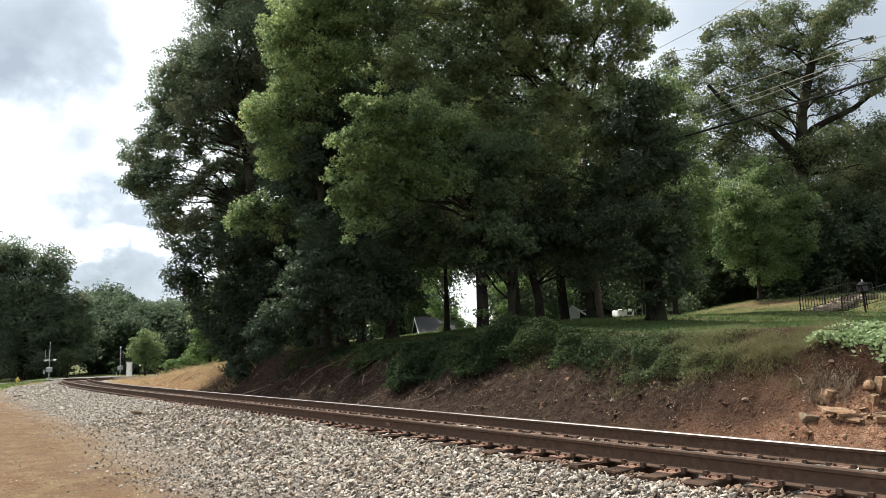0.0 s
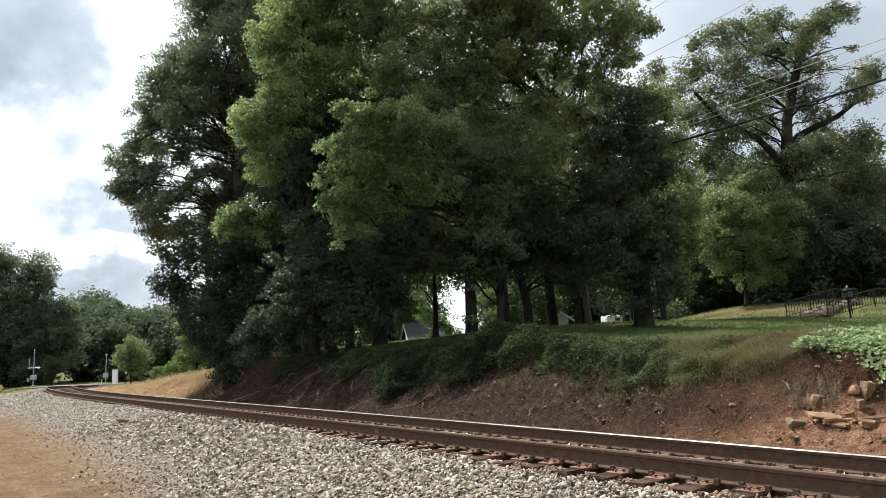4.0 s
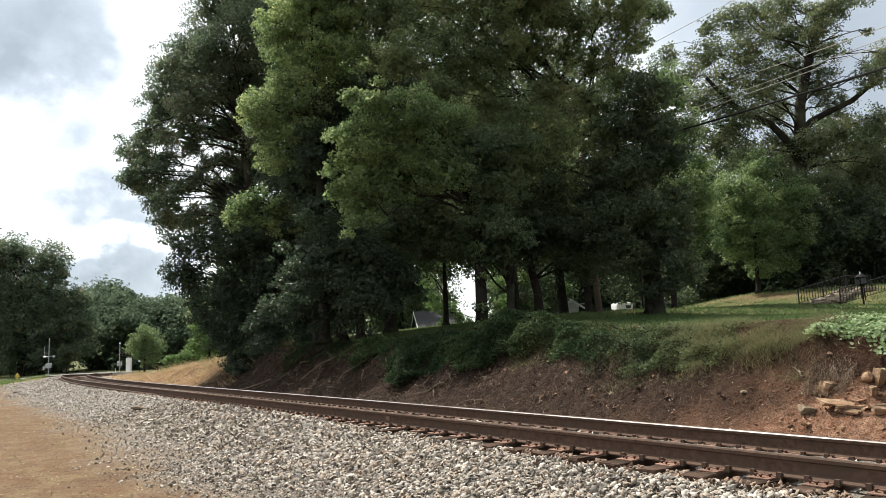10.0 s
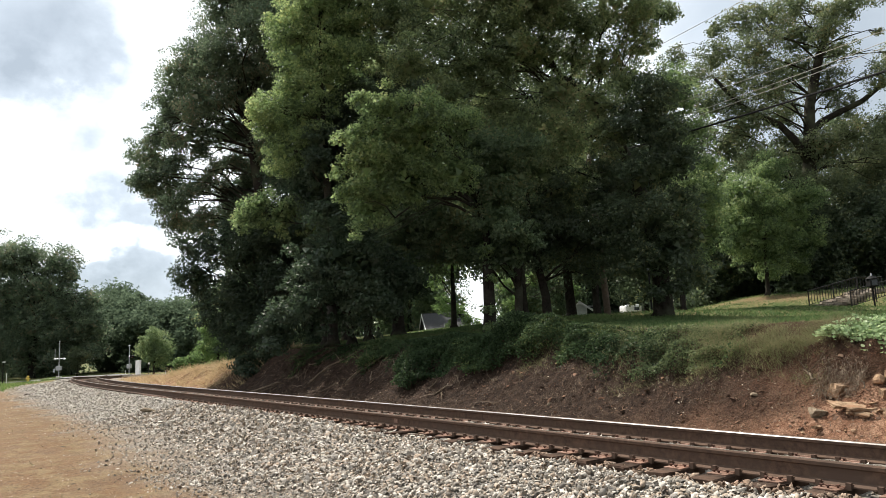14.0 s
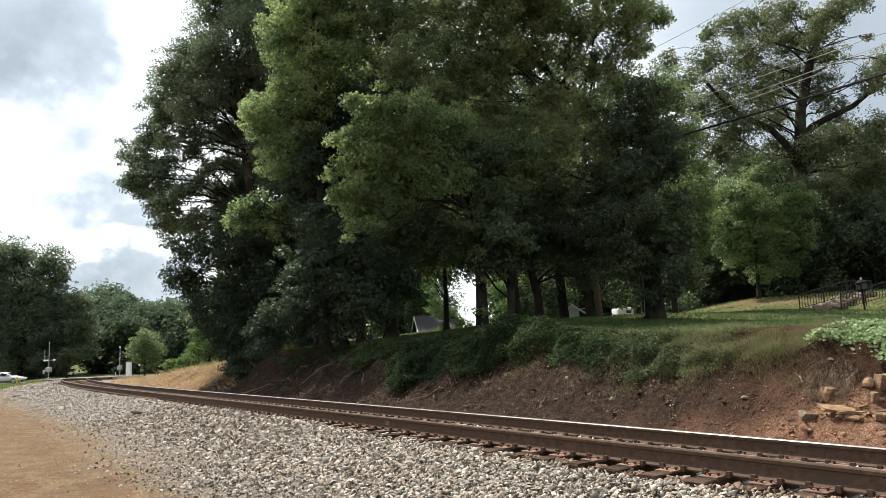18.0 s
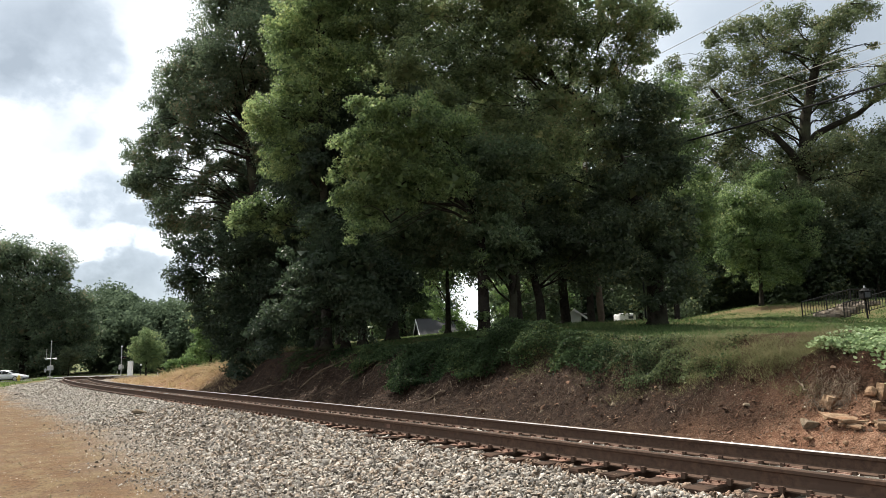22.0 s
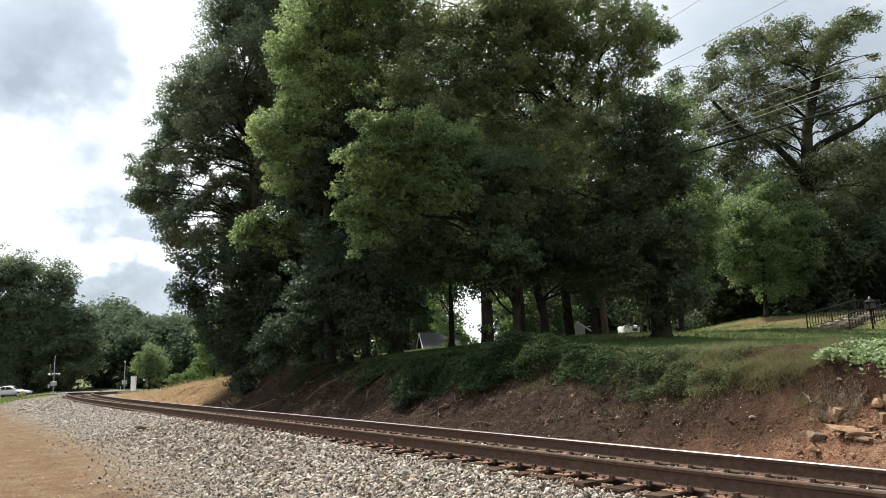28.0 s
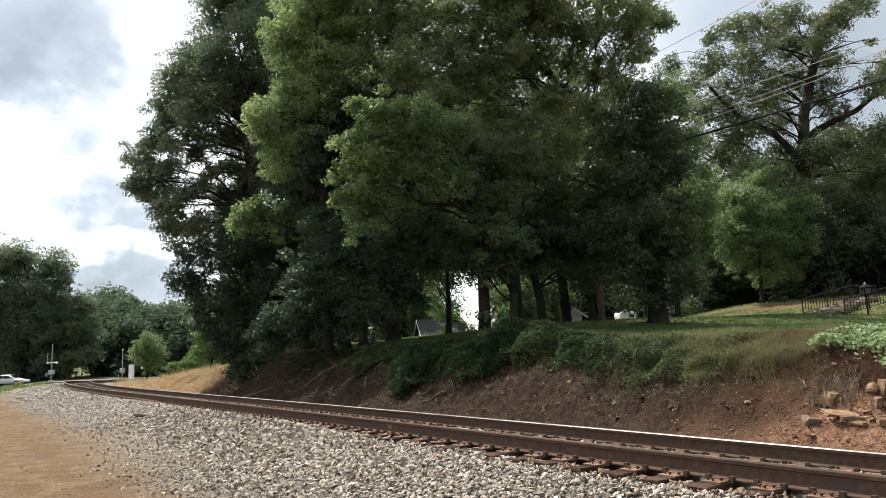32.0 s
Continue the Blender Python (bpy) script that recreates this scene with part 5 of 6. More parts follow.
def build_vines():
    rng = np.random.default_rng(21)
    s, d, x, y, z = scatter(rng, 330000, 2.8, 22, 3.6, 6.6, ivy_cover)
    mound = np.maximum(0.03, 0.15 + 0.2 * wave(x, y, 2.1, 8) + 0.15 * wave(x, y, 4.6, 3) + 0.12 * wave(x, y, 9.5, 5)) * (1 - 0.7 * smooth(5.2, 5.8, d))
    bush = 0.6 * np.exp(-((s - 9.4) / 1.2) ** 2 - ((d - 5.5) / 0.55) ** 2) + 0.3 * np.exp(-((s - 12.6) / 1.0) ** 2 - ((d - 5.0) / 0.6) ** 2) + 0.22 * np.exp(-((s - 7.3) / 0.5) ** 2 - ((d - 5.2) / 0.5) ** 2)
    bush = bush * (1 + 0.35 * wave(x, y, 5.2, 4))
    lift = rng.uniform(size=len(x)) ** 0.45
    out = mound * lift * 0.8 + bush * lift * 0.45
    c = np.stack([x - 0.8 * out, y - 0.6 * out, z + 0.02 + (mound * 0.45 + bush) * lift - 0.1 * out * rng.uniform(size=len(x))], 1)
    # the sunlit stretch of the vine gets the smaller leaves painted paler
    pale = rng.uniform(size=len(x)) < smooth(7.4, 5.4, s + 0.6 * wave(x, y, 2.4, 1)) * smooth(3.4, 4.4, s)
    for pick, mat, size, label in ((~pale, "ivy", 0.052, "green ivy hanging in mounds over the top of the cutting"), (pale, "sunlit_ivy", 0.04, "small-leaved ivy coloured pale as if sunlit, trailing over the cutting")):
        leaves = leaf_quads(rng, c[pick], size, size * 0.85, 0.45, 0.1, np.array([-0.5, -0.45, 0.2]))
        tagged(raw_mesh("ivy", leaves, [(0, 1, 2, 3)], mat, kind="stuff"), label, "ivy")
    # broad leaves of the vine over the red cut
    s, d, x, y, z = scatter(rng, 30000, -1.5, 3.3, 4.6, 6.0, lambda s, d, x, y: smooth(4.74, 5.0, d + 0.12 * wave(x, y, 3, 2)) * (1 - smooth(5.15, 5.6, d)) * (1 - smooth(1.8, 2.3, s + 0.3 * wave(x, y, 4, 1))))
    hang = rng.uniform(size=len(x)) * smooth(5.12, 4.85, d) * smooth(2.0, 1.6, s)
    c = np.stack([x - 0.18 * hang, y - 0.13 * hang, z + 0.04 + 0.12 * rng.uniform(size=len(x)) ** 0.7 - 0.42 * hang], 1)
    n = len(c)
    nor = unit(rng.normal(size=(n, 3)) * 0.45 + np.array([-0.35, -0.4, 0.9]))
    a = unit(np.cross(nor, rng.normal(size=(n, 3))))
    b = np.cross(nor, a)
    sz = 0.032 * rng.uniform(0.6, 1.3, (n, 1))
    ring = [(-0.75, 0.0, 0), (-0.45, 0.75, 0.18), (0.35, 0.7, 0.15), (1.1, 0.0, -0.12), (0.35, -0.7, 0.15), (-0.45, -0.75, 0.18)]
    v = np.stack([c + (a * u + b * w + nor * q) * sz for u, w, q in ring], 1)
    tagged(raw_mesh("broad_leaf_vine", v, [(0, 1, 2, 3), (0, 3, 4, 5)], "kudzu", kind="stuff"), "broad pale green vine leaves over the red cut", "vine")


def build_grass():
    rng = np.random.default_rng(31)
    # dry stems hanging from the clump at the broken edge of the cut
    s, d, x, y, z = scatter(rng, 1500, 1.6, 2.25, 4.25, 4.75)
    v = blades(rng, np.stack([x, y, z + 0.05 + 0.1 * rng.uniform(size=len(x))], 1), 0.1, 0.007, 0.8)
    v[:, 2] += np.array([-0.09, -0.09, -0.17]) * rng.uniform(0.1, 1.2, (len(x), 1))
    tagged(raw_mesh("root_clump", v, [(0, 1, 2)], "twig", kind="stuff"), "dry roots and grass hanging from the broken edge", "roots")
    s, d, x, y, z = scatter(rng, 7000, 1.9, 16, 4.0, 4.9, lambda s, d, x, y: 0.6 * smooth(-0.4, 0.7, wave(x, y, 3.3, 6) + 0.6 * wave(x, y, 7.7, 2)))
    v = blades(rng, np.stack([x, y, z + 0.05], 1), 0.07, 0.006, 0.9)
    v[:, 2] += np.array([-0.08, -0.08, -0.2]) * rng.uniform(0.2, 1.2, (len(x), 1))
    tagged(raw_mesh("hanging_roots", v, [(0, 1, 2)], "twig", kind="stuff"), "dry stems hanging in tufts below the ivy", "roots")

    rng = np.random.default_rng(22)
    s, d, x, y, z = scatter(rng, 90000, -3, 34, 5.6, 17, lambda s, d, x, y: smooth(5.7, 6.6, d + 0.4 * wave(x, y, 1.5, 1)))
    s2, d2, x2, y2, z2 = scatter(rng, 45000, -1, 40, 17, 46, lambda s, d, x, y: 1 - 0.95 * bare_patch(x, y))
    c = np.stack([np.append(x, x2), np.append(y, y2), np.append(z, z2)], 1)
    v = blades(rng, c, 0.1, 0.026, 0.5)
    v[len(x):] = v[len(x):, :1] + (v[len(x):] - v[len(x):, :1]) * np.array([2.2, 2.2, 1.0])
    tagged(raw_mesh("lawn_grass", v, [(0, 1, 2)], "lawn", kind="stuff"), "mown green lawn with drier patches", "grass")

    def weeds(s, d, x, y):
        return smooth(4.2, 4.8, d + 0.35 * wave(x, y, 2.2, 1)) * (1 - smooth(5.4, 6.0, d)) * (1 - 0.8 * smooth(3.8, 5.4, s + 0.5 * wave(x, y, 1.7, 4))) * smooth(1.7, 2.5, s)

    s, d, x, y, z = scatter(rng, 120000, 0.4, 9.0, 4.0, 6.9, weeds)
    c = np.stack([x, y, z - 0.01], 1)
    tuft = np.maximum(0.25, 0.75 + 0.6 * wave(x, y, 4.1, 2) + 0.45 * wave(x, y, 9.3, 7))[:, None]
    v = blades(rng, c, 0.25 * tuft, 0.007, 0.6)
    v[:, 2] += np.array([-0.17, -0.13, -0.16]) * tuft * rng.uniform(0.2, 1.3, (len(x), 1))
    tagged(raw_mesh("bank_grass", v, [(0, 1, 2)], "weed", kind="stuff"), "long half-dry grass overhanging the cutting", "grass")
    s, d, x, y, z = scatter(rng, 38000, 24.5, 56, 3.0, 8.5, lambda s, d, x, y: smooth(3.2, 3.8, d + 0.3 * wave(x, y, 1.7, 2)) * (0.5 + 0.5 * smooth(26, 29, s)))
    tuft = np.maximum(0.15, 0.6 + 0.7 * wave(x, y, 2.6, 3) + 0.4 * wave(x, y, 6.1, 5))[:, None]
    v = blades(rng, np.stack([x, y, z - 0.02], 1), 0.34 * tuft, 0.028, 0.9)
    v[:, 2] += np.array([-0.12, -0.1, -0.06]) * tuft
    tagged(raw_mesh("dry_grass", v, [(0, 1, 2)], "straw", kind="stuff"), "straw-coloured dry grass on the sunny end of the bank", "grass")
    s, d, x, y, z = scatter(rng, 9000, 26, 52, 5.6, 9.5, lambda s, d, x, y: smooth(5.8, 7.0, d + 0.8 * wave(x, y, 1.2, 4)))
    v = blades(rng, np.stack([x, y, z], 1), 0.3, 0.04, 0.5)
    tagged(raw_mesh("bank_weeds", v, [(0, 1, 2)], "weed", kind="stuff"), "green and tan weeds on the crown of the dry bank", "weeds")
    # roots and dry stems hanging from the bank, and litter below the trees
    s, d, x, y, z = scatter(rng, 7000, -4, 24, 3.3, 5.6)
    v = blades(rng, np.stack([x, y, z + 0.01], 1), 0.09, 0.006, 1.3)
    tagged(raw_mesh("roots", v, [(0, 1, 2)], "twig", kind="stuff"), "dry stems and fine roots on the cutting's face", "roots")
    s, d, x, y, z = scatter(rng, 16000, -3, 28, 2.3, 7.5, lambda s, d, x, y: 0.1 + 0.9 * smooth(8, 14, s))
    c = np.stack([x, y, z + 0.015], 1)
    tagged(raw_mesh("leaf_litter", leaf_quads(rng, c, 0.06, 0.04, 1.2), [(0, 1, 2, 3)], "litter", kind="stuff"), "brown fallen leaves on the shaded bank", "leaf litter")
    # grass beside the road on the near side of the crossing
    s, d, x, y, z = scatter(rng, 26000, 41, 112, -34, -2.8, lambda s, d, x, y: smooth(-3.0, -3.7, d + 0.3 * wave(x, y, 0.9, 2) + 3.5 * smooth(52, 66, s)) * smooth(41, 46, s))
    v = blades(rng, np.stack([x, y, z], 1), 0.16, 0.1, 0.4)
    tagged(raw_mesh("verge_grass", v, [(0, 1, 2)], "verge", kind="stuff"), "bright green mown verge beside the road", "grass")
    # small weeds at the ballast's edge
    s, d, x, y, z = scatter(rng, 12000, -8, 30, -11, -2.6, lambda s, d, x, y: 0.9 * smooth(0.35, 0.8, wave(x, y, 1.3, 4) * wave(x, y, 3.1, 2)))
    v = blades(rng, np.stack([x, y, z], 1), 0.05, 0.012, 0.8)
    tagged(raw_mesh("sparse_weeds", v, [(0, 1, 2)], "weed", kind="stuff"), "sparse low weeds on bare brown dirt", "weeds")


build_vines()
build_grass()

# ---- the railway ----
RAIL_OUTLINE = [(-0.076, 0.0), (0.076, 0.0), (0.076, 0.012), (0.03, 0.026), (0.011, 0.04), (0.009, 0.09), (0.011, 0.132), (0.036, 0.144), (0.038, 0.172), (0.03, 0.183),
                (0.014, 0.186), (-0.014, 0.186), (-0.028, 0.184), (-0.038, 0.172), (-0.036, 0.144), (-0.011, 0.132), (-0.009, 0.09), (-0.011, 0.04), (-0.03, 0.026), (-0.076, 0.012)]
FIRST_TIE, TIE_STEP, RAIL_H = 0.07, 0.5, 0.2


def build_rail(offset, label, worn=(9, 10, 11)):
    """One rail along the line, polished where the wheels run."""
    bm = bmesh.new()
    rings = []
    for s in list(np.arange(-14, 20, 2.0)) + list(np.arange(20, 84, 1.0)):
        ring = []
        for u, h in RAIL_OUTLINE:
            p = rail_point(s, offset + u)
            top = rail_point(s, offset)[2]
            ring.append(bm.verts.new((p[0], p[1], top - RAIL_H + h * RAIL_H / 0.186)))
        rings.append(ring)
    k = len(RAIL_OUTLINE)
    for a, b in zip(rings, rings[1:]):
        for i in range(k):
            f = bm.faces.new((a[i], a[(i + 1) % k], b[(i + 1) % k], b[i]))
            f.material_index = 1 if i in worn else 0
    bmesh.ops.recalc_face_normals(bm, faces=bm.faces)
    ob = part("rail", bm, "rust")
    ob.data.materials.append(M["polished"])
    return tagged(ob, label, "rail", "rails of the track")


near_rail = build_rail(0.0, "rusty brown steel rail with a worn brown head", (10,))
far_rail = build_rail(1.51, "rusty brown steel rail with a bright running edge", (12,))


def anchor_mesh():
    bm = box(0.044, 0.036, 0.06, (0, -0.092, -0.014))
    box(0.036, 0.05, 0.014, (0, -0.068, 0.014), bm=bm)
    me = bpy.data.meshes.new("rail_anchor")
    bm.to_mesh(me)
    bm.free()
    me.materials.append(M["rust"])
    return me


def spike_mesh():
    bm = rod((0, 0, 0), (0, 0, 0.022), 0.009, 0.011, 6)
    box(0.026, 0.034, 0.012, (0, 0.004, 0.018), 0.003, bm=bm)
    me = bpy.data.meshes.new("spike")
    bm.to_mesh(me)
    bm.free()
    me.materials.append(M["spike"])
    return me


def plate_mesh():
    """A tie plate: chamfered slab with a raised shoulder, sloping to its ends."""
    bm = box(0.2, 0.42, 0.014, (0, -0.05, 0), 0.004)
    box(0.19, 0.022, 0.014, (0, -0.092, 0.011), 0.004, bm=bm)
    box(0.19, 0.022, 0.014, (0, 0.092, 0.011), 0.004, bm=bm)
    me = bpy.data.meshes.new("tie_plate")
    bm.to_mesh(me)
    bm.free()
    me.materials.append(M["plate"])
    return me


def build_ties():
    rng = np.random.default_rng(5)
    anchor, spike, plate = anchor_mesh(), spike_mesh(), plate_mesh()
    bodies = []
    for k in range(6):
        bm = box(0.225, 2.6, 0.17, (0, 0, -0.17), 0.012)
        bmesh.ops.subdivide_edges(bm, edges=[e for e in bm.edges if e.calc_length() > 1], cuts=6)
        for v in bm.verts:
            v.co += Vector(rng.normal(size=3)) * 0.006
        me = bpy.data.meshes.new("railroad_tie")
        bm.to_mesh(me)
        bm.free()
        me.materials.append(M["tie"])
        bodies.append(me)
    for k in range(-9, 166):
        s = FIRST_TIE + k * TIE_STEP + (rng.normal() * 0.012 if not 0 <= k <= 6 else 0)
        close = s < 24
        p = rail_point(s, 0.755)
        tie = tagged(new("railroad_tie", bodies[k % 6]), "dark creosoted timber railroad tie in grey ballast", "railroad tie", "ties of the track")
        lift = p[2] - RAIL_H - 0.014
        direction = np.interp(s, TS, TH)
        # the tie's length lies across the line
        tie.matrix_world = pose(p[0], p[1], lift - 0.002, 0, 0, -math.degrees(direction) - 90) @ pose(0, 0, 0, -1.9, 0, rng.normal() * 0.8)
        if not close:
            continue
        for side, off in ((1, -0.755), (-1, 0.755)):
            pl = new("tie_plate", plate)
            pl.parent = tie
            pl.matrix_basis = pose(0, off * AXIS, 0.002, 0, 0, 0 if side * AXIS > 0 else 180)
            if s > 16:
                continue
            for u, v in ((0.06, -0.15), (-0.055, -0.19), (0.01, -0.215), (0.05, 0.115)):
                sp = new("spike", spike)
                sp.parent = pl
                sp.matrix_basis = pose(u + rng.normal() * 0.006, v, 0.012, rng.normal() * 4, rng.normal() * 4, rng.uniform(-20, 20) + (180 if v > 0 else 0))
        if s < 21:
            for rail, off in ((near_rail, 0.0), (far_rail, 1.51)):
                for e in (-0.125, 0.125):
                    q = rail_point(s + e, off)
                    for flip in (0, 180):
                        if flip == 0 and off > 0:
                            continue
                        an = new("rail_anchor", anchor)
                        an.parent = rail
                        an.matrix_basis = pose(q[0], q[1], q[2] - RAIL_H - (0.012 if off else 0), 0, 0, -math.degrees(direction) - 90 + 180 + flip)


AXIS = -1
build_ties()
weld = part("weld_mark", box(0.10, 0.004, 0.07, (0, 0, 0), 0.001), "plate", near_rail, "lighter rust patch on the rail's web")
_q = rail_point(7.15, -0.0135)
weld.matrix_basis = pose(_q[0], _q[1], _q[2] - 0.135, 0, 0, -math.degrees(np.interp(7.15, TS, TH)) - 90)


# ---- the road and the crossing ----
def strip(name, a, b, width, lift, mat, label, steps=60):
    """A road slab laid along the ground from a to b."""
    bm = bmesh.new()
    a, b = Vector(a), Vector(b)
    way = (b - a).normalized()
    side = Vector((-way.y, way.x)) * width / 2
    prev = None
    for i in range(steps + 1):
        c = a.lerp(b, i / steps)
        z = gz(c.x, c.y) + lift
        ring = [bm.verts.new((c.x + side.x * k, c.y + side.y * k, z + dz)) for k, dz in ((1, -0.8), (1, 0), (0, 0.03), (-1, 0), (-1, -0.8))]
        if prev:
            for k in range(4):
                bm.faces.new((prev[k], prev[k + 1], ring[k + 1], ring[k]))
        prev = ring
    bm.verts.ensure_lookup_table()
    bm.faces.new(bm.verts[:5])
    bm.faces.new(bm.verts[-5:])
    bmesh.ops.recalc_face_normals(bm, faces=bm.faces)
    ob = part(name, bm, mat)
    return tagged(ob, label, "road", kind="structure")


ROAD_A, ROAD_B = Vector((-140.0, 84.0)), Vector((20.0, 98.0))
strip("road", ROAD_A, ROAD_B, 7.0, 0.05, "asphalt", "worn grey asphalt road over the crossing")
strip("road", (-38.5, 78.0), (-40.5, 92.0), 6.0, 0.14, "concrete", "pale gravelled apron beside the crossing", 14)


strip("kerb", (-57.0, 80.3), (-49.2, 81.0), 0.9, 0.1, "concrete", "pale concrete kerb along the green verge", 8)


def crossing_signal(x, y, turn, label, lift=0.0, high=4.0):
    """A crossing mast with flasher pair, gate machine and raised arm."""
    z = gz(x, y) + lift
    root = thing("crossing_signal", x, y, z, turn, label, "crossing signal", "crossing signals")
    part("base", box(0.6, 0.6, 0.35, (0, 0, -0.15), 0.03), "concrete", root)
    part("mast", rod((0, 0, 0.2), (0, 0, high), 0.06, 0.055, 12), "galv", root)
    part("finial", rod((0, 0, high), (0, 0, high + 0.2), 0.15 if high < 4.3 else 0.07, 0.1 if high < 4.3 else 0.05, 12), "white", root, "round white cap")
    machine = part("gate_machine", box(0.72, 0.5, 0.6, (0.0, 0.0, 1.0), 0.05), "galv", root)
    part("machine_door", box(0.5, 0.02, 0.42, (0, -0.255, 1.09), 0.005), "white", machine)
    cross = part("flasher_arm", rod((-0.75, -0.1, 2.55), (0.75, -0.1, 2.55), 0.04, 0.04, 8), "galv", root)
    for k in (-0.55, 0.55):
        back = part("flasher_background", rod((k, -0.18, 2.55), (k, -0.2, 2.55), 0.17, 0.17, 18), "galv", cross)
        part("flasher_lens", rod((k, -0.2, 2.55), (k, -0.26, 2.55), 0.11, 0.1, 14), "lens", cross)
        hood = rod((k, -0.24, 2.62), (k, -0.46, 2.6), 0.13, 0.13, 12)
        part("flasher_hood", hood, "black", cross)
    arm = part("gate_arm", box(0.07, 0.04, 1.3, (0.5, 0.1, 2.6), 0.008), "galv", root, "raised slim gate arm")
    part("counterweight", box(0.22, 0.12, 0.5, (0.55, 0.1, 0.75), 0.02), "galv", root)
    return root


crossing_signal(-53.6, 92.4, 200, "crossing signal mast with raised gate arm and flashers", high=4.8)
crossing_signal(-44.6, 93.6, 100, "crossing signal mast with round cap and gate machine")


def cabinet():
    x, y = -40.1, 86.6
    root = thing("signal_cabinet", x, y, gz(x, y), 12, "tall white metal signal cabinet on a dark footing", "cabinet")
    part("footing", box(1.0, 0.9, 0.3, (0, 0, -0.1), 0.02), "flag", root)
    body = part("body", box(0.56, 0.56, 1.95, (0, 0, 0.2), 0.02), "white", root)
    part("door", box(0.48, 0.02, 1.8, (0, -0.292, 0.27), 0.006), "white", body)
    part("latch", box(0.04, 0.04, 0.16, (0.18, -0.31, 1.05), 0.006), "galv", body)
    part("roof", box(0.62, 0.62, 0.05, (0, 0, 2.15), 0.015), "galv", root)


def hydrant():
    x, y = -50.4, 80.6
    root = thing("fire_hydrant", x, y, gz(x, y), 0, "yellow fire hydrant on the green verge", "hydrant")
    part("flange", rod((0, 0, -0.05), (0, 0, 0.08), 0.2, 0.2, 14), "yellow", root)
    part("barrel", rod((0, 0, 0.08), (0, 0, 0.62), 0.13, 0.125, 14), "yellow", root)
    part("bonnet", rod((0, 0, 0.62), (0, 0, 0.8), 0.16, 0.06, 14), "yellow", root, "domed yellow bonnet")
    part("nut", rod((0, 0, 0.8), (0, 0, 0.86), 0.035, 0.03, 6), "yellow", root)
    for a in (0, 180, -90):
        m = pose(0, 0, 0.45, 0, 0, a)
        part("outlet", rod(m @ Vector((0.1, 0, 0)), m @ Vector((0.24, 0, 0)), 0.075, 0.075, 12), "yellow", root)


def post(name, x, y, h, r, mat, label, cap=None):
    root = thing(name, x, y, gz(x, y), 0, label, name.replace("_", " "))
    part("shaft", rod((0, 0, -0.2), (0, 0, h), r, r * 0.9, 10), mat, root)
    if cap:
        part("cap", rod((0, 0, h), (0, 0, h + 0.22), r * 2.0, r * 1.6, 10), cap, root, "pale cap")
    return root


cabinet()
hydrant()
post("marker_post", -37.6, 84.0, 1.6, 0.06, "black", "black metal post with a pale box on top", "white")
post("marker_post", -40.6, 96.0, 0.6, 0.05, "white", "short white marker post by the crossing")
post("marker_post", -47.0, 97.5, 0.7, 0.05, "white", "short white marker post by the crossing")
post("marker_post", -55.2, 84.0, 1.4, 0.06, "white", "white post on the grass verge")
lawn_pole = post("lamp_pole", 10.5, 36.0, 2.3, 0.05, "black", "thin black lamp pole on the shaded lawn")
part("lamp_head", box(0.16, 0.16, 0.12, (0, 0, 2.28), 0.02), "galv", lawn_pole)
lampost = post("yard_lamp", -57.0, 86.0, 2.7, 0.05, "black", "thin dark lamp post with pale square head")
part("lamp_head", box(0.3, 0.2, 0.14, (0.08, 0, 2.68), 0.02), "white", lampost)


# ---- houses behind the trees ----
def house(x, y, turn, width, depth, wall_h, roof_h, label, boards=9, ends=(-1, 1)):
    """A gabled house: walls with boards, a pitched roof with overhang, gable trim, windows."""
    root = thing("house", x, y, gz(x, y), turn, label, "house")
    bm = box(width, depth, wall_h + 0.5, (0, 0, -0.5))
    part("wall", bm, "siding", root)
    for side in (-1, 1):
        bm = bmesh.new()
        a = [bm.verts.new((-width / 2, side * depth / 2, wall_h)), bm.verts.new((width / 2, side * depth / 2, wall_h)), bm.verts.new((0, side * depth / 2, wall_h + roof_h))]
        b = [bm.verts.new((v.co.x, v.co.y - side * 0.15, v.co.z)) for v in a]
        bm.faces.new(a)
        bm.faces.new(b[::-1])
        for i in range(3):
            bm.faces.new((a[i], b[i], b[(i + 1) % 3], a[(i + 1) % 3]))
        bmesh.ops.recalc_face_normals(bm, faces=bm.faces)
        part("gable", bm, "siding", root)
    slope = math.hypot(width / 2 + 0.4, roof_h * (1 + 0.8 / width))
    ang = math.degrees(math.atan2(roof_h, width / 2))
    for side in (-1, 1):
        roof = part("roof", box(slope, depth + 0.8, 0.12, (0, 0, 0), 0.01), "shingle", root)
        roof.matrix_basis = pose(side * (width / 4 + 0.1), 0, wall_h + roof_h / 2 - 0.02, 0, side * ang, 0)
        for end in ends:
            rake = part("rake_board", box(slope, 0.05, 0.22, (0, end * (depth / 2 + 0.43), -0.14), 0.005), "white", roof)
    if wall_h < 1:
        return root
    for i in range(boards):
        for end in (-1, 1):
            part("siding_board", box(width + 0.02, 0.03, 0.02, (0, end * (depth / 2 + 0.01), 0.3 + i * (wall_h - 0.3) / boards), 0.004), "white", root)
    for wx in (-width / 4, width / 4):
        frame_ob = part("window_frame", box(1.0, 0.08, 1.3, (wx, -depth / 2 - 0.03, 0.9), 0.01), "white", root)
        part("pane", box(0.84, 0.02, 1.14, (wx, -depth / 2 - 0.075, 0.98), 0.002), "glass_dark", frame_ob)
    return root


house(-0.9, 66.0, 98, 7.0, 3.4, 0.05, 1.55, "white house with grey shingled roof behind the trees", ends=(1,))
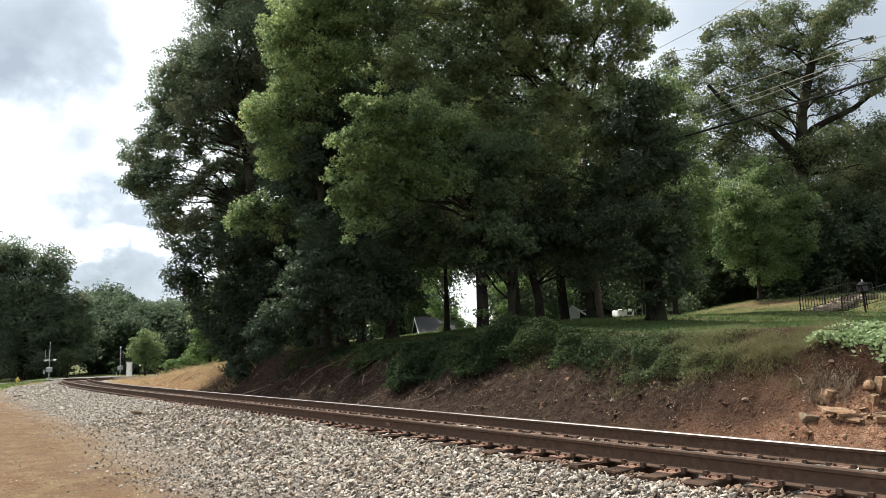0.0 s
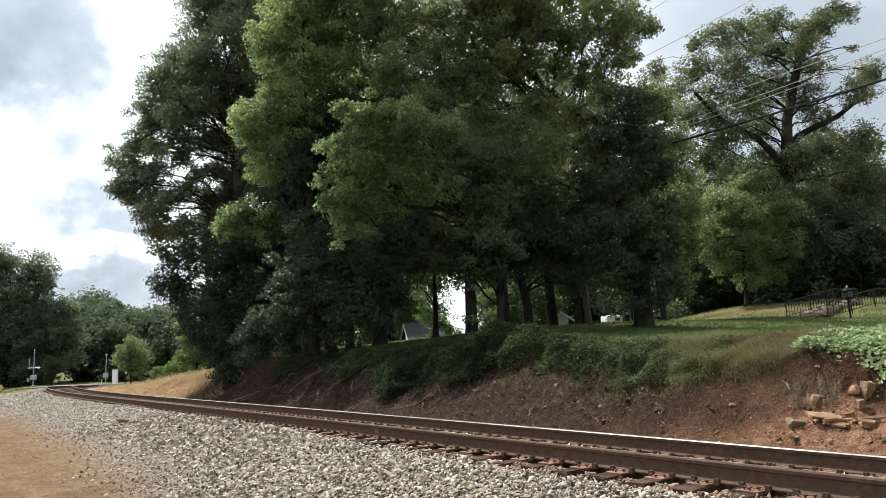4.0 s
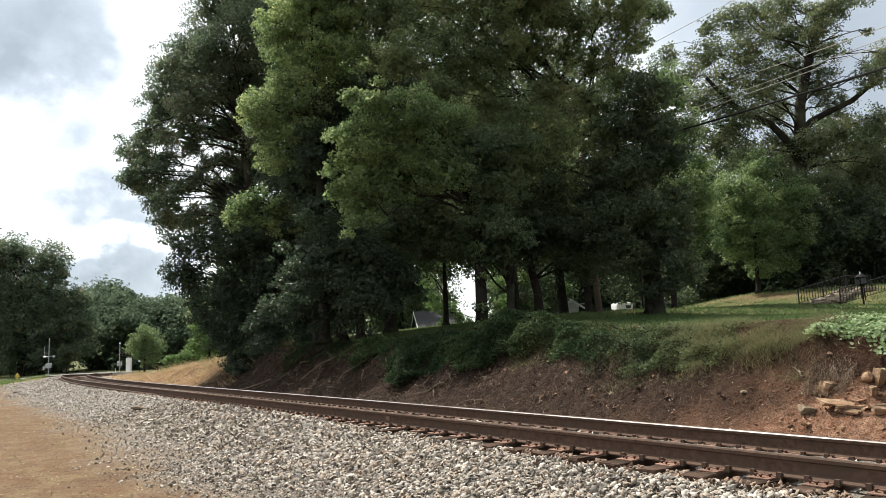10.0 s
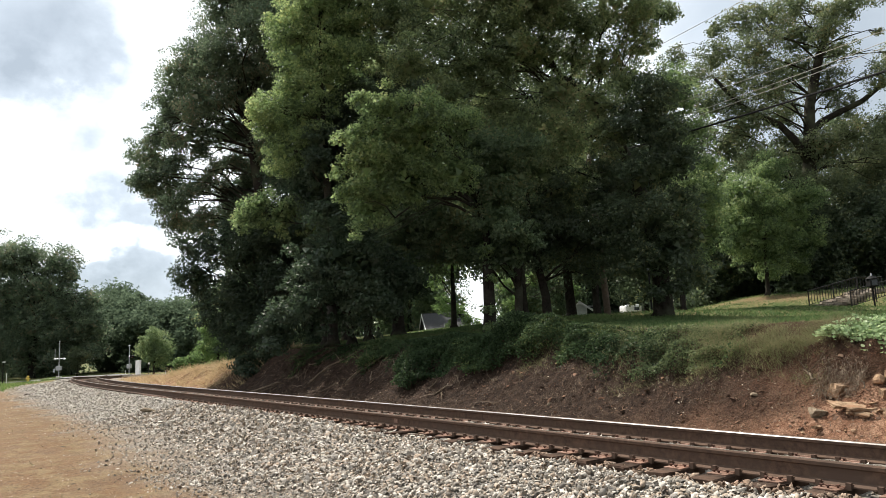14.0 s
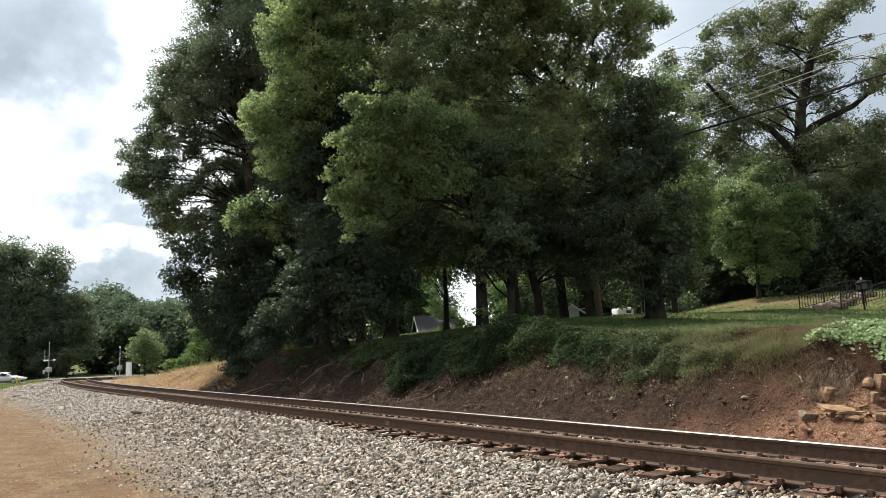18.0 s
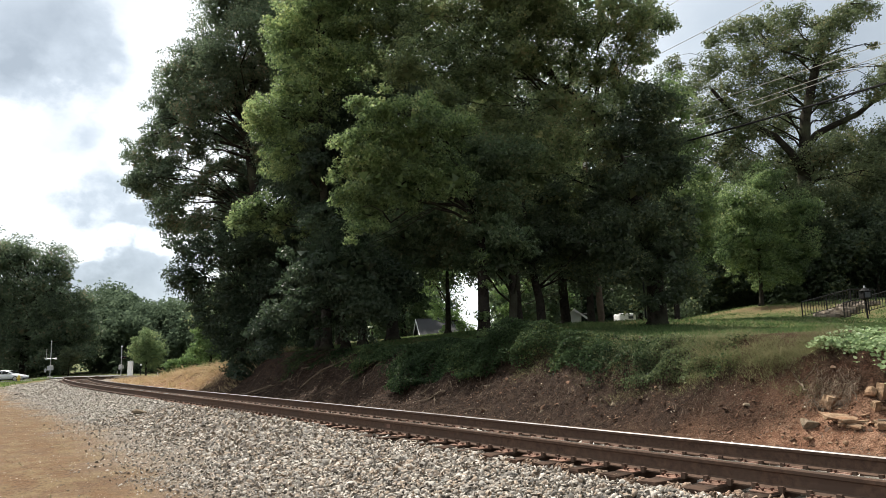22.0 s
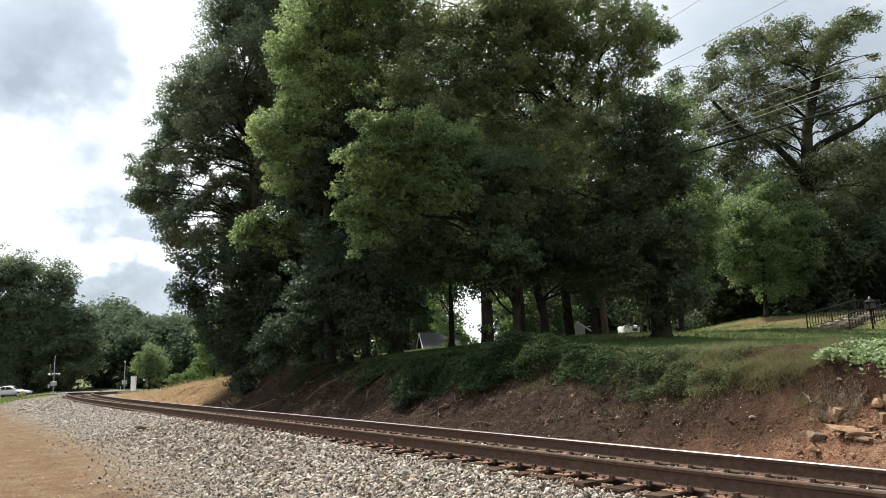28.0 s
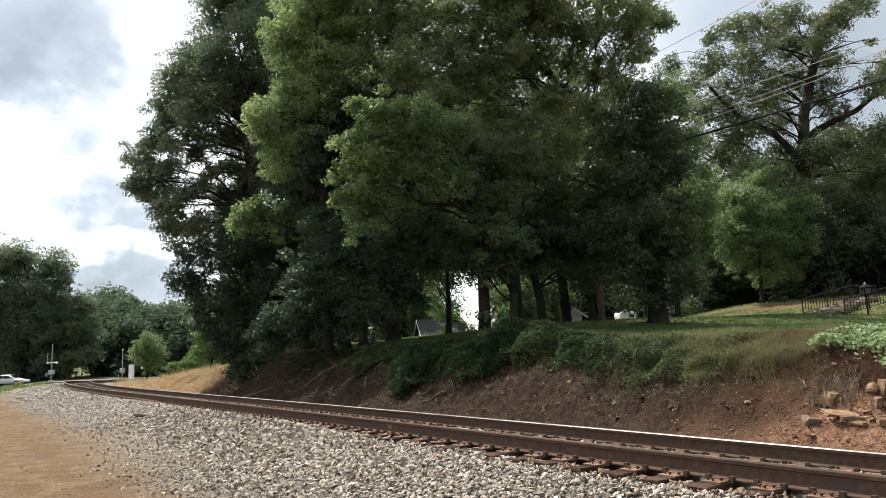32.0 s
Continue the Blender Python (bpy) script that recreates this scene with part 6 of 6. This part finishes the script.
house(15.6, 82.0, -14, 4.6, 7.0, 1.02, 1.6, "small white gabled house with grey roof")


def tank():
    """A white camper body parked behind the lawn."""
    x, y = 17.2, 66.0
    root = thing("camper_trailer", x, y, gz(x, y), 8, "white camper trailer parked behind the lawn", "trailer")
    part("body", box(1.7, 1.6, 1.2, (0, 0, 0.35), 0.24), "white", root)
    part("window", box(0.5, 0.03, 0.3, (0.3, -0.81, 1.0), 0.01), "glass_dark", root)
    for wx in (-0.5, 0.5):
        part("wheel", rod((wx, -0.9, 0.3), (wx, -0.7, 0.3), 0.3, 0.3, 16), "tyre", root)


tank()


# ---- steps, railings and lamp on the lawn ----
def railing(x, y, turn, length, rise, flat, label):
    """A wrought-iron stair railing: sloped rail, level end, posts and balusters."""
    root = thing("stair_railing", x, y, gz(x, y) - 0.05, turn, label, "railing", "stair railings")
    h = 0.92
    part("handrail", tube([(0, 0, h), (length, 0, h + rise), (length + flat, 0, h + rise)], [0.03, 0.03, 0.03], 8), "iron", root)
    part("bottom_rail", tube([(0, 0, 0.14), (length, 0, 0.14 + rise), (length + flat, 0, 0.14 + rise)], [0.018] * 3, 6), "iron", root)
    for t in (0, length * 0.5, length, length + flat):
        b = rise * min(1, t / length)
        part("post", box(0.05, 0.05, h + 0.05, (t, 0, b - 0.05), 0.006), "iron", root)
    n = int((length + flat) / 0.2)
    for i in range(1, n):
        t = (length + flat) * i / n
        b = rise * min(1, t / length)
        part("baluster", box(0.022, 0.022, h - 0.12, (t, 0, b + 0.13), 0), "iron", root)


def build_steps():
    x, y, turn = 21.0, 37.2, 20.0
    z = gz(x, y)
    root = thing("stone_steps", x, y, z, turn, "low rough stone steps climbing the lawn", "steps")
    rng = np.random.default_rng(9)
    for i in range(7):
        for k in range(4):
            bm = box(0.6 + rng.normal() * 0.12, 0.5 + rng.normal() * 0.08, 0.17 + rng.uniform() * 0.08, (0, 0, 0), 0.03)
            for v in bm.verts:
                v.co += Vector(rng.normal(size=3)) * 0.012
            st = part("step_stone", bm, "flag", root)
            st.matrix_basis = pose(0.1 + i * 0.52 + rng.normal() * 0.09, k * 0.5, i * 0.13 + rng.normal() * 0.035, rng.normal() * 5, rng.normal() * 5, rng.normal() * 14)
    return root


build_steps()
railing(19.9, 38.2, 18, 3.6, 0.72, 1.9, "black wrought-iron railing beside the stone steps")
railing(21.3, 36.6, 16, 3.4, 0.68, 2.4, "black wrought-iron railing beside the stone steps")


def lantern():
    x, y = 22.4, 36.4
    root = thing("post_lantern", x, y, gz(x, y), 0, "black post lantern with pale finial by the steps", "lantern")
    part("post", rod((0, 0, -0.2), (0, 0, 1.05), 0.05, 0.045, 10), "black", root)
    part("bracket", box(0.18, 0.18, 0.05, (0, 0, 1.05), 0.01), "black", root)
    cage = part("lantern_body", box(0.42, 0.42, 0.42, (0, 0, 1.1), 0.03), "black", root)
    part("pane", box(0.3, 0.02, 0.3, (0, -0.215, 1.16), 0.004), "glass_dark", cage)
    part("roof", rod((0, 0, 1.52), (0, 0, 1.68), 0.29, 0.1, 12), "black", root)
    part("finial", rod((0, 0, 1.68), (0, 0, 1.82), 0.06, 0.02, 10), "galv", root)


lantern()


# ---- pole and overhead lines ----
def utility_pole():
    x, y = 7.2, 31.6
    root = thing("utility_pole", x, y, gz(x, y), 0, "weathered timber utility pole among the trees", "utility pole")
    part("shaft", rod((0, 0, -0.5), (-0.5, 0.2, 10.6), 0.16, 0.11, 14), "pole", root)
    part("insulator", rod((-0.42, -0.26, 5.2), (-0.42, -0.26, 5.75), 0.16, 0.15, 14), "porcelain", root, "pale round fitting")
    part("bracket", box(0.06, 0.3, 0.5, (-0.56, -0.22, 5.25), 0.008), "porcelain", root)
    for h in (7.4, 9.3, 10.2):
        part("insulator", rod((-0.42, -0.16, h), (-0.42, -0.16, h + 0.2), 0.06, 0.05, 10), "porcelain", root)


utility_pole()


def cable(a, b, sag, r, mat, label):
    a, b = Vector(a), Vector(b)
    pts = [a.lerp(b, i / 24) - Vector((0, 0, sag * 4 * (i / 24) * (1 - i / 24))) for i in range(25)]
    ob = part("overhead_cable", tube(pts, [r] * 25, 6), mat)
    tagged(ob, label, "cable", "overhead cables")


cable((7.55, 31.50, 9.71), (11.75, 13.00, 6.95), 0.1, 0.032, "cable", "thick black overhead cable")
cable((7.60, 31.50, 10.30), (11.88, 13.00, 7.76), 0.1, 0.009, "wire", "thin pale overhead wire")
cable((7.58, 31.50, 10.08), (11.86, 13.00, 7.64), 0.1, 0.009, "wire", "thin pale overhead wire")
cable((7.71, 31.50, 11.14), (11.91, 13.00, 7.95), 0.1, 0.009, "wire", "thin pale overhead wire")
cable((7.84, 31.50, 13.75), (11.10, 13.00, 10.32), 0.1, 0.009, "wire", "thin pale overhead wire")
cable((7.97, 31.50, 15.64), (8.76, 13.00, 10.48), 0.1, 0.009, "wire", "thin pale overhead wire")


# ---- rocks, timber and branches on the cutting ----
def rock(x, y, sx, sy, sz, turn, seed, tilt=0.0, mat="rock", label="weathered tan rock fallen from the red cut", name="rock", lift=0.0):
    rng = np.random.default_rng(seed)
    bm = bmesh.new()
    bmesh.ops.create_icosphere(bm, subdivisions=2, radius=0.5)
    flat = [unit(rng.normal(size=3)) for _ in range(11)]
    for v in bm.verts:
        c = np.array(v.co)
        for f in flat:
            over = c @ f - 0.27
            if over > 0:
                c = c - f * over
        v.co = Vector(c) * 1.35 + Vector(rng.normal(size=3)) * 0.012
    me = part(name, bm, mat)
    me.data.transform(Matrix.Diagonal((sx, sy, sz, 1)))
    me.matrix_world = pose(x, y, gz(x, y) + sz * 0.28 + lift, tilt, tilt * 0.6, turn)
    return tagged(me, label, "rock", "fallen rocks")


def slab(s, d, length, width, thick, turn, seed, tilt=0.0):
    """A flat broken stone with rough edges lying on the cut."""
    rng = np.random.default_rng(seed)
    bm = box(length, width, thick, (0, 0, -thick * 0.4), 0.0)
    bmesh.ops.subdivide_edges(bm, edges=list(bm.edges), cuts=2, use_grid_fill=True)
    for v in bm.verts:
        v.co += Vector(rng.normal(size=3)) * 0.006
        v.co.x *= 1 + 0.25 * v.co.y / width
    ob = part("stone_slab", bm, "rock")
    p = rail_point(s, d)
    ob.matrix_world = pose(p[0], p[1], gz(p[0], p[1]) + 0.03, tilt, tilt * 0.4, turn)
    return tagged(ob, "flat tan stone slab broken from the red cut", "stone", "stone slabs")


for i, (s, d, a, b, c, turn, tilt) in enumerate([(1.63, 3.97, 0.44, 0.2, 0.045, -18, 14), (1.44, 3.94, 0.36, 0.05, 0.04, -10, 5), (1.42, 3.88, 0.2, 0.1, 0.03, -50, 22), (1.91, 4.35, 0.2, 0.15, 0.2, 25, 16), (1.29, 4.62, 0.16, 0.12, 0.26, 10, 12),
                                                 (1.3, 4.34, 0.1, 0.08, 0.15, 5, 14), (1.93, 3.65, 0.22, 0.07, 0.035, 35, 8), (1.07, 3.93, 0.18, 0.1, 0.08, -20, 10), (1.56, 3.86, 0.1, 0.06, 0.03, 20, 10)]):
    slab(s, d, a, b, c, turn, 140 + i, tilt)
for i, (s, d, sx, sy, sz, turn, tilt, mat) in enumerate([(2.06, 3.95, 0.28, 0.22, 0.19, 20, 8, "litter_rock"), (1.41, 4.5, 0.2, 0.16, 0.15, -30, 14, "rock"), (2.1, 3.56, 0.1, 0.07, 0.06, 60, 10, "rock"), (3.1, 4.15, 0.1, 0.08, 0.06, 15, 8, "litter_rock"),
                                                         (4.9, 4.45, 0.14, 0.11, 0.08, 50, 0, "litter_rock"), (5.7, 4.1, 0.12, 0.1, 0.07, 15, 8, "litter_rock"), (7.4, 3.9, 0.1, 0.08, 0.06, 15, 8, "litter_rock")]):
    p = rail_point(s, d)
    rock(p[0], p[1], sx, sy, sz, turn, 40 + i, tilt, mat, lift=-0.02)
_r = np.random.default_rng(8)
for i in range(18):
    p = rail_point(_r.uniform(1.0, 2.5), _r.uniform(3.5, 4.6))
    k = 0.03 + 0.06 * _r.uniform() ** 2
    rock(p[0], p[1], k * _r.uniform(1, 2.2), k, k * _r.uniform(0.35, 0.9), _r.uniform(0, 180), 200 + i, _r.uniform(-20, 20), lift=-0.01, label="small broken rock fragment on the red cut")
p = rail_point(16.9, -1.6)
rock(p[0], p[1], 0.34, 0.22, 0.16, 10, 91, 4, "litter_rock", "brown lump lying on the grey ballast", lift=0.02)


def plank(x, y, length, turn):
    bm = box(length, 0.12, 0.06, (0, 0, 0), 0.01)
    for v in bm.verts:
        v.co.z += 0.02 * math.sin(v.co.x * 5)
    ob = part("timber_offcut", bm, "tie")
    ob.matrix_world = pose(x, y, gz(x, y) - 0.01, 0, 0, turn)
    tagged(ob, "short dark timber offcut lying on the dirt", "timber")


plank(-20.1, 32.3, 0.42, 8)


def branch(s, d, s2, d2, r, seed, label="dry broken branch lying on the cutting"):
    rng = np.random.default_rng(seed)
    a, b = rail_point(s, d), rail_point(s2, d2)
    pts = []
    for i in range(6):
        t = i / 5
        x, y = a[0] + (b[0] - a[0]) * t + rng.normal() * 0.03, a[1] + (b[1] - a[1]) * t + rng.normal() * 0.03
        pts.append((x, y, gz(x, y) + r + 0.02 + 0.04 * rng.uniform()))
    bm = tube(pts, [r * k for k in (1, 0.9, 0.8, 0.65, 0.5, 0.3)], 7)
    for i in (2, 3, 4):
        e = np.array(pts[i]) + rng.normal(size=3) * 0.18
        e[2] = max(e[2], gz(e[0], e[1]) + 0.02)
        tube([pts[i], tuple((np.array(pts[i]) + e) / 2 + rng.normal(size=3) * 0.02), tuple(e)], [r * 0.4, r * 0.3, r * 0.1], 5, bm)
    tagged(part("branch", bm, "twig", smooth_faces=True), label, "branch", "fallen branches")


for i, (s, d, s2, d2, r) in enumerate([(18.5, 3.9, 17.0, 5.0, 0.03), (22.5, 3.5, 21.2, 4.1, 0.04), (16.0, 4.0, 14.8, 4.8, 0.03), (13.0, 3.8, 12.4, 4.4, 0.02), (1.78, 4.77, 1.44, 4.21, 0.009), (1.95, 4.2, 2.2, 4.4, 0.012),
                                       (2.3, 4.5, 2.55, 4.7, 0.018), (1.15, 4.0, 0.2, 4.15, 0.018), (19.6, 4.4, 18.9, 5.2, 0.02), (11.7, 3.9, 11.5, 4.3, 0.015)]):
    branch(s, d, s2, d2, r, 60 + i)
_r = np.random.default_rng(18)
for i in range(22):
    s, d = _r.uniform(9, 24), _r.uniform(3.3, 4.6)
    branch(s, d, s + _r.uniform(-1.2, 1.2), d + _r.uniform(-0.5, 0.5), _r.uniform(0.008, 0.022), 300 + i, "grey root or fallen twig on the shaded bank")


# ---- the car at the crossing ----
def wheel(parent, x, y):
    hub = part("wheel", rod((x, y - 0.11, 0.33), (x, y + 0.11, 0.33), 0.33, 0.33, 24), "tyre", parent)
    part("rim", rod((x, y - 0.118, 0.33), (x, y + 0.118, 0.33), 0.22, 0.22, 20), "rim", hub)


def build_car():
    """A silver-white saloon: lower body, cabin, glass, lamps, wheels. Its nose points along +x."""
    car = thing("car", 0, 0, 0, 0, "silver-white four-door saloon car waiting at the crossing", "car")
    def loft(stations, rows):
        """A closed skin over stations along x; each row gives a share of the half width and of the height."""
        bm = bmesh.new()
        rings = []
        for x, z0, z1, half in stations:
            ring = [(-w * half, z0 + (z1 - z0) * h) for w, h in rows]
            ring += [(-y, z) for y, z in reversed(ring)]
            rings.append([bm.verts.new((x, y, z)) for y, z in ring])
        k = len(rings[0])
        for a, b in zip(rings, rings[1:]):
            for i in range(k):
                bm.faces.new((a[i], b[i], b[(i + 1) % k], a[(i + 1) % k]))
        bm.faces.new(rings[0])
        bm.faces.new(rings[-1][::-1])
        bmesh.ops.recalc_face_normals(bm, faces=bm.faces)
        return bm

    sides = [(0.8, 0.0), (0.96, 0.12), (1.0, 0.45), (0.97, 0.75), (0.88, 0.95), (0.6, 1.0)]
    body = part("body", loft([(-2.36, 0.45, 0.72, 0.62), (-2.3, 0.3, 0.88, 0.8), (-2.05, 0.24, 0.96, 0.86), (-1.4, 0.22, 0.98, 0.9), (0.0, 0.2, 0.96, 0.91), (0.9, 0.22, 0.94, 0.9), (1.5, 0.22, 0.88, 0.89),
                              (2.0, 0.24, 0.77, 0.84), (2.28, 0.28, 0.66, 0.74), (2.38, 0.38, 0.55, 0.55)], sides), "car", car, smooth_faces=True)
    roof = [(0.98, 0.0), (0.93, 0.5), (0.84, 0.85), (0.7, 0.97), (0.35, 1.0)]
    part("cabin", loft([(-1.95, 0.86, 0.95, 0.76), (-1.55, 0.88, 1.14, 0.8), (-1.1, 0.88, 1.34, 0.82), (-0.6, 0.88, 1.44, 0.83), (-0.1, 0.88, 1.46, 0.83), (0.3, 0.88, 1.4, 0.83), (0.75, 0.88, 1.18, 0.82), (1.25, 0.86, 0.93, 0.78)], roof), "car", car, smooth_faces=True)
    for x0, x1, z0, z1, name in ((0.42, 1.1, 1.36, 1.0, "windscreen"), (-1.2, -1.72, 1.32, 1.06, "rear_window")):
        bm = bmesh.new()
        f = bm.faces.new([bm.verts.new(v) for v in ((x0, -0.52, z0 + 0.02), (x0, 0.52, z0 + 0.02), (x1, 0.62, z1 + 0.03), (x1, -0.62, z1 + 0.03))])
        bmesh.ops.solidify(bm, geom=[f], thickness=0.02)
        part(name, bm, "glass_dark", car)
    for side in (-1, 1):
        for pts in ([(-1.5, 1.0), (-1.2, 1.2), (-0.8, 1.31), (-0.35, 1.35), (-0.35, 0.99)], [(-0.28, 0.99), (-0.28, 1.35), (0.1, 1.33), (0.42, 1.24), (0.85, 0.99)]):
            bm = bmesh.new()
            f = bm.faces.new([bm.verts.new((x, side * (0.845 - (z - 0.93) * 0.26), z)) for x, z in pts])
            bmesh.ops.solidify(bm, geom=[f], thickness=0.01)
            part("side_window", bm, "glass_dark", car)
        part("mirror", box(0.12, 0.2, 0.13, (0.62, side * 0.98, 0.95), 0.03), "car", car)
        part("headlight", box(0.3, 0.36, 0.14, (2.12, side * 0.68, 0.58), 0.03, (0, 8, 0)), "porcelain", car)
        part("tail_light", box(0.12, 0.34, 0.2, (-2.31, side * 0.7, 0.66), 0.02), "red", car)
        for dx in (-0.9, 0.25):
            part("door_handle", box(0.16, 0.03, 0.03, (dx, side * 0.905, 0.82), 0.006), "rim", car)
        part("sill", box(2.6, 0.06, 0.1, (-0.05, side * 0.88, 0.2), 0.01), "black", car)
    for x in (-1.38, 1.4):
        for y in (-0.82, 0.82):
            wheel(car, x, y)
    part("bumper", box(0.1, 1.6, 0.14, (2.34, 0, 0.3), 0.03), "black", car)
    return car


car = build_car()


def motions():
    way = (ROAD_B - ROAD_A).normalized()
    turn = math.degrees(math.atan2(way.y, way.x))
    side = Vector((way.y, -way.x)) * 1.7
    stop = 82.7

    def at(k):
        c = ROAD_A + way * k + side
        return pose(c.x, c.y, gz(c.x, c.y) + 0.09, 0, 0, turn)

    rows = [(0, at(stop - 64)), (6, at(stop - 44)), (11, at(stop - 22)), (13.5, at(stop - 10.2)), (14.5, at(stop - 6.6)), (15.5, at(stop - 3.5)), (16.5, at(stop - 1.15)), (17, at(stop - 0.48)), (17.5, at(stop - 0.15)), (18, at(stop)), (32, at(stop))]
    walk(car, rows)


motions()
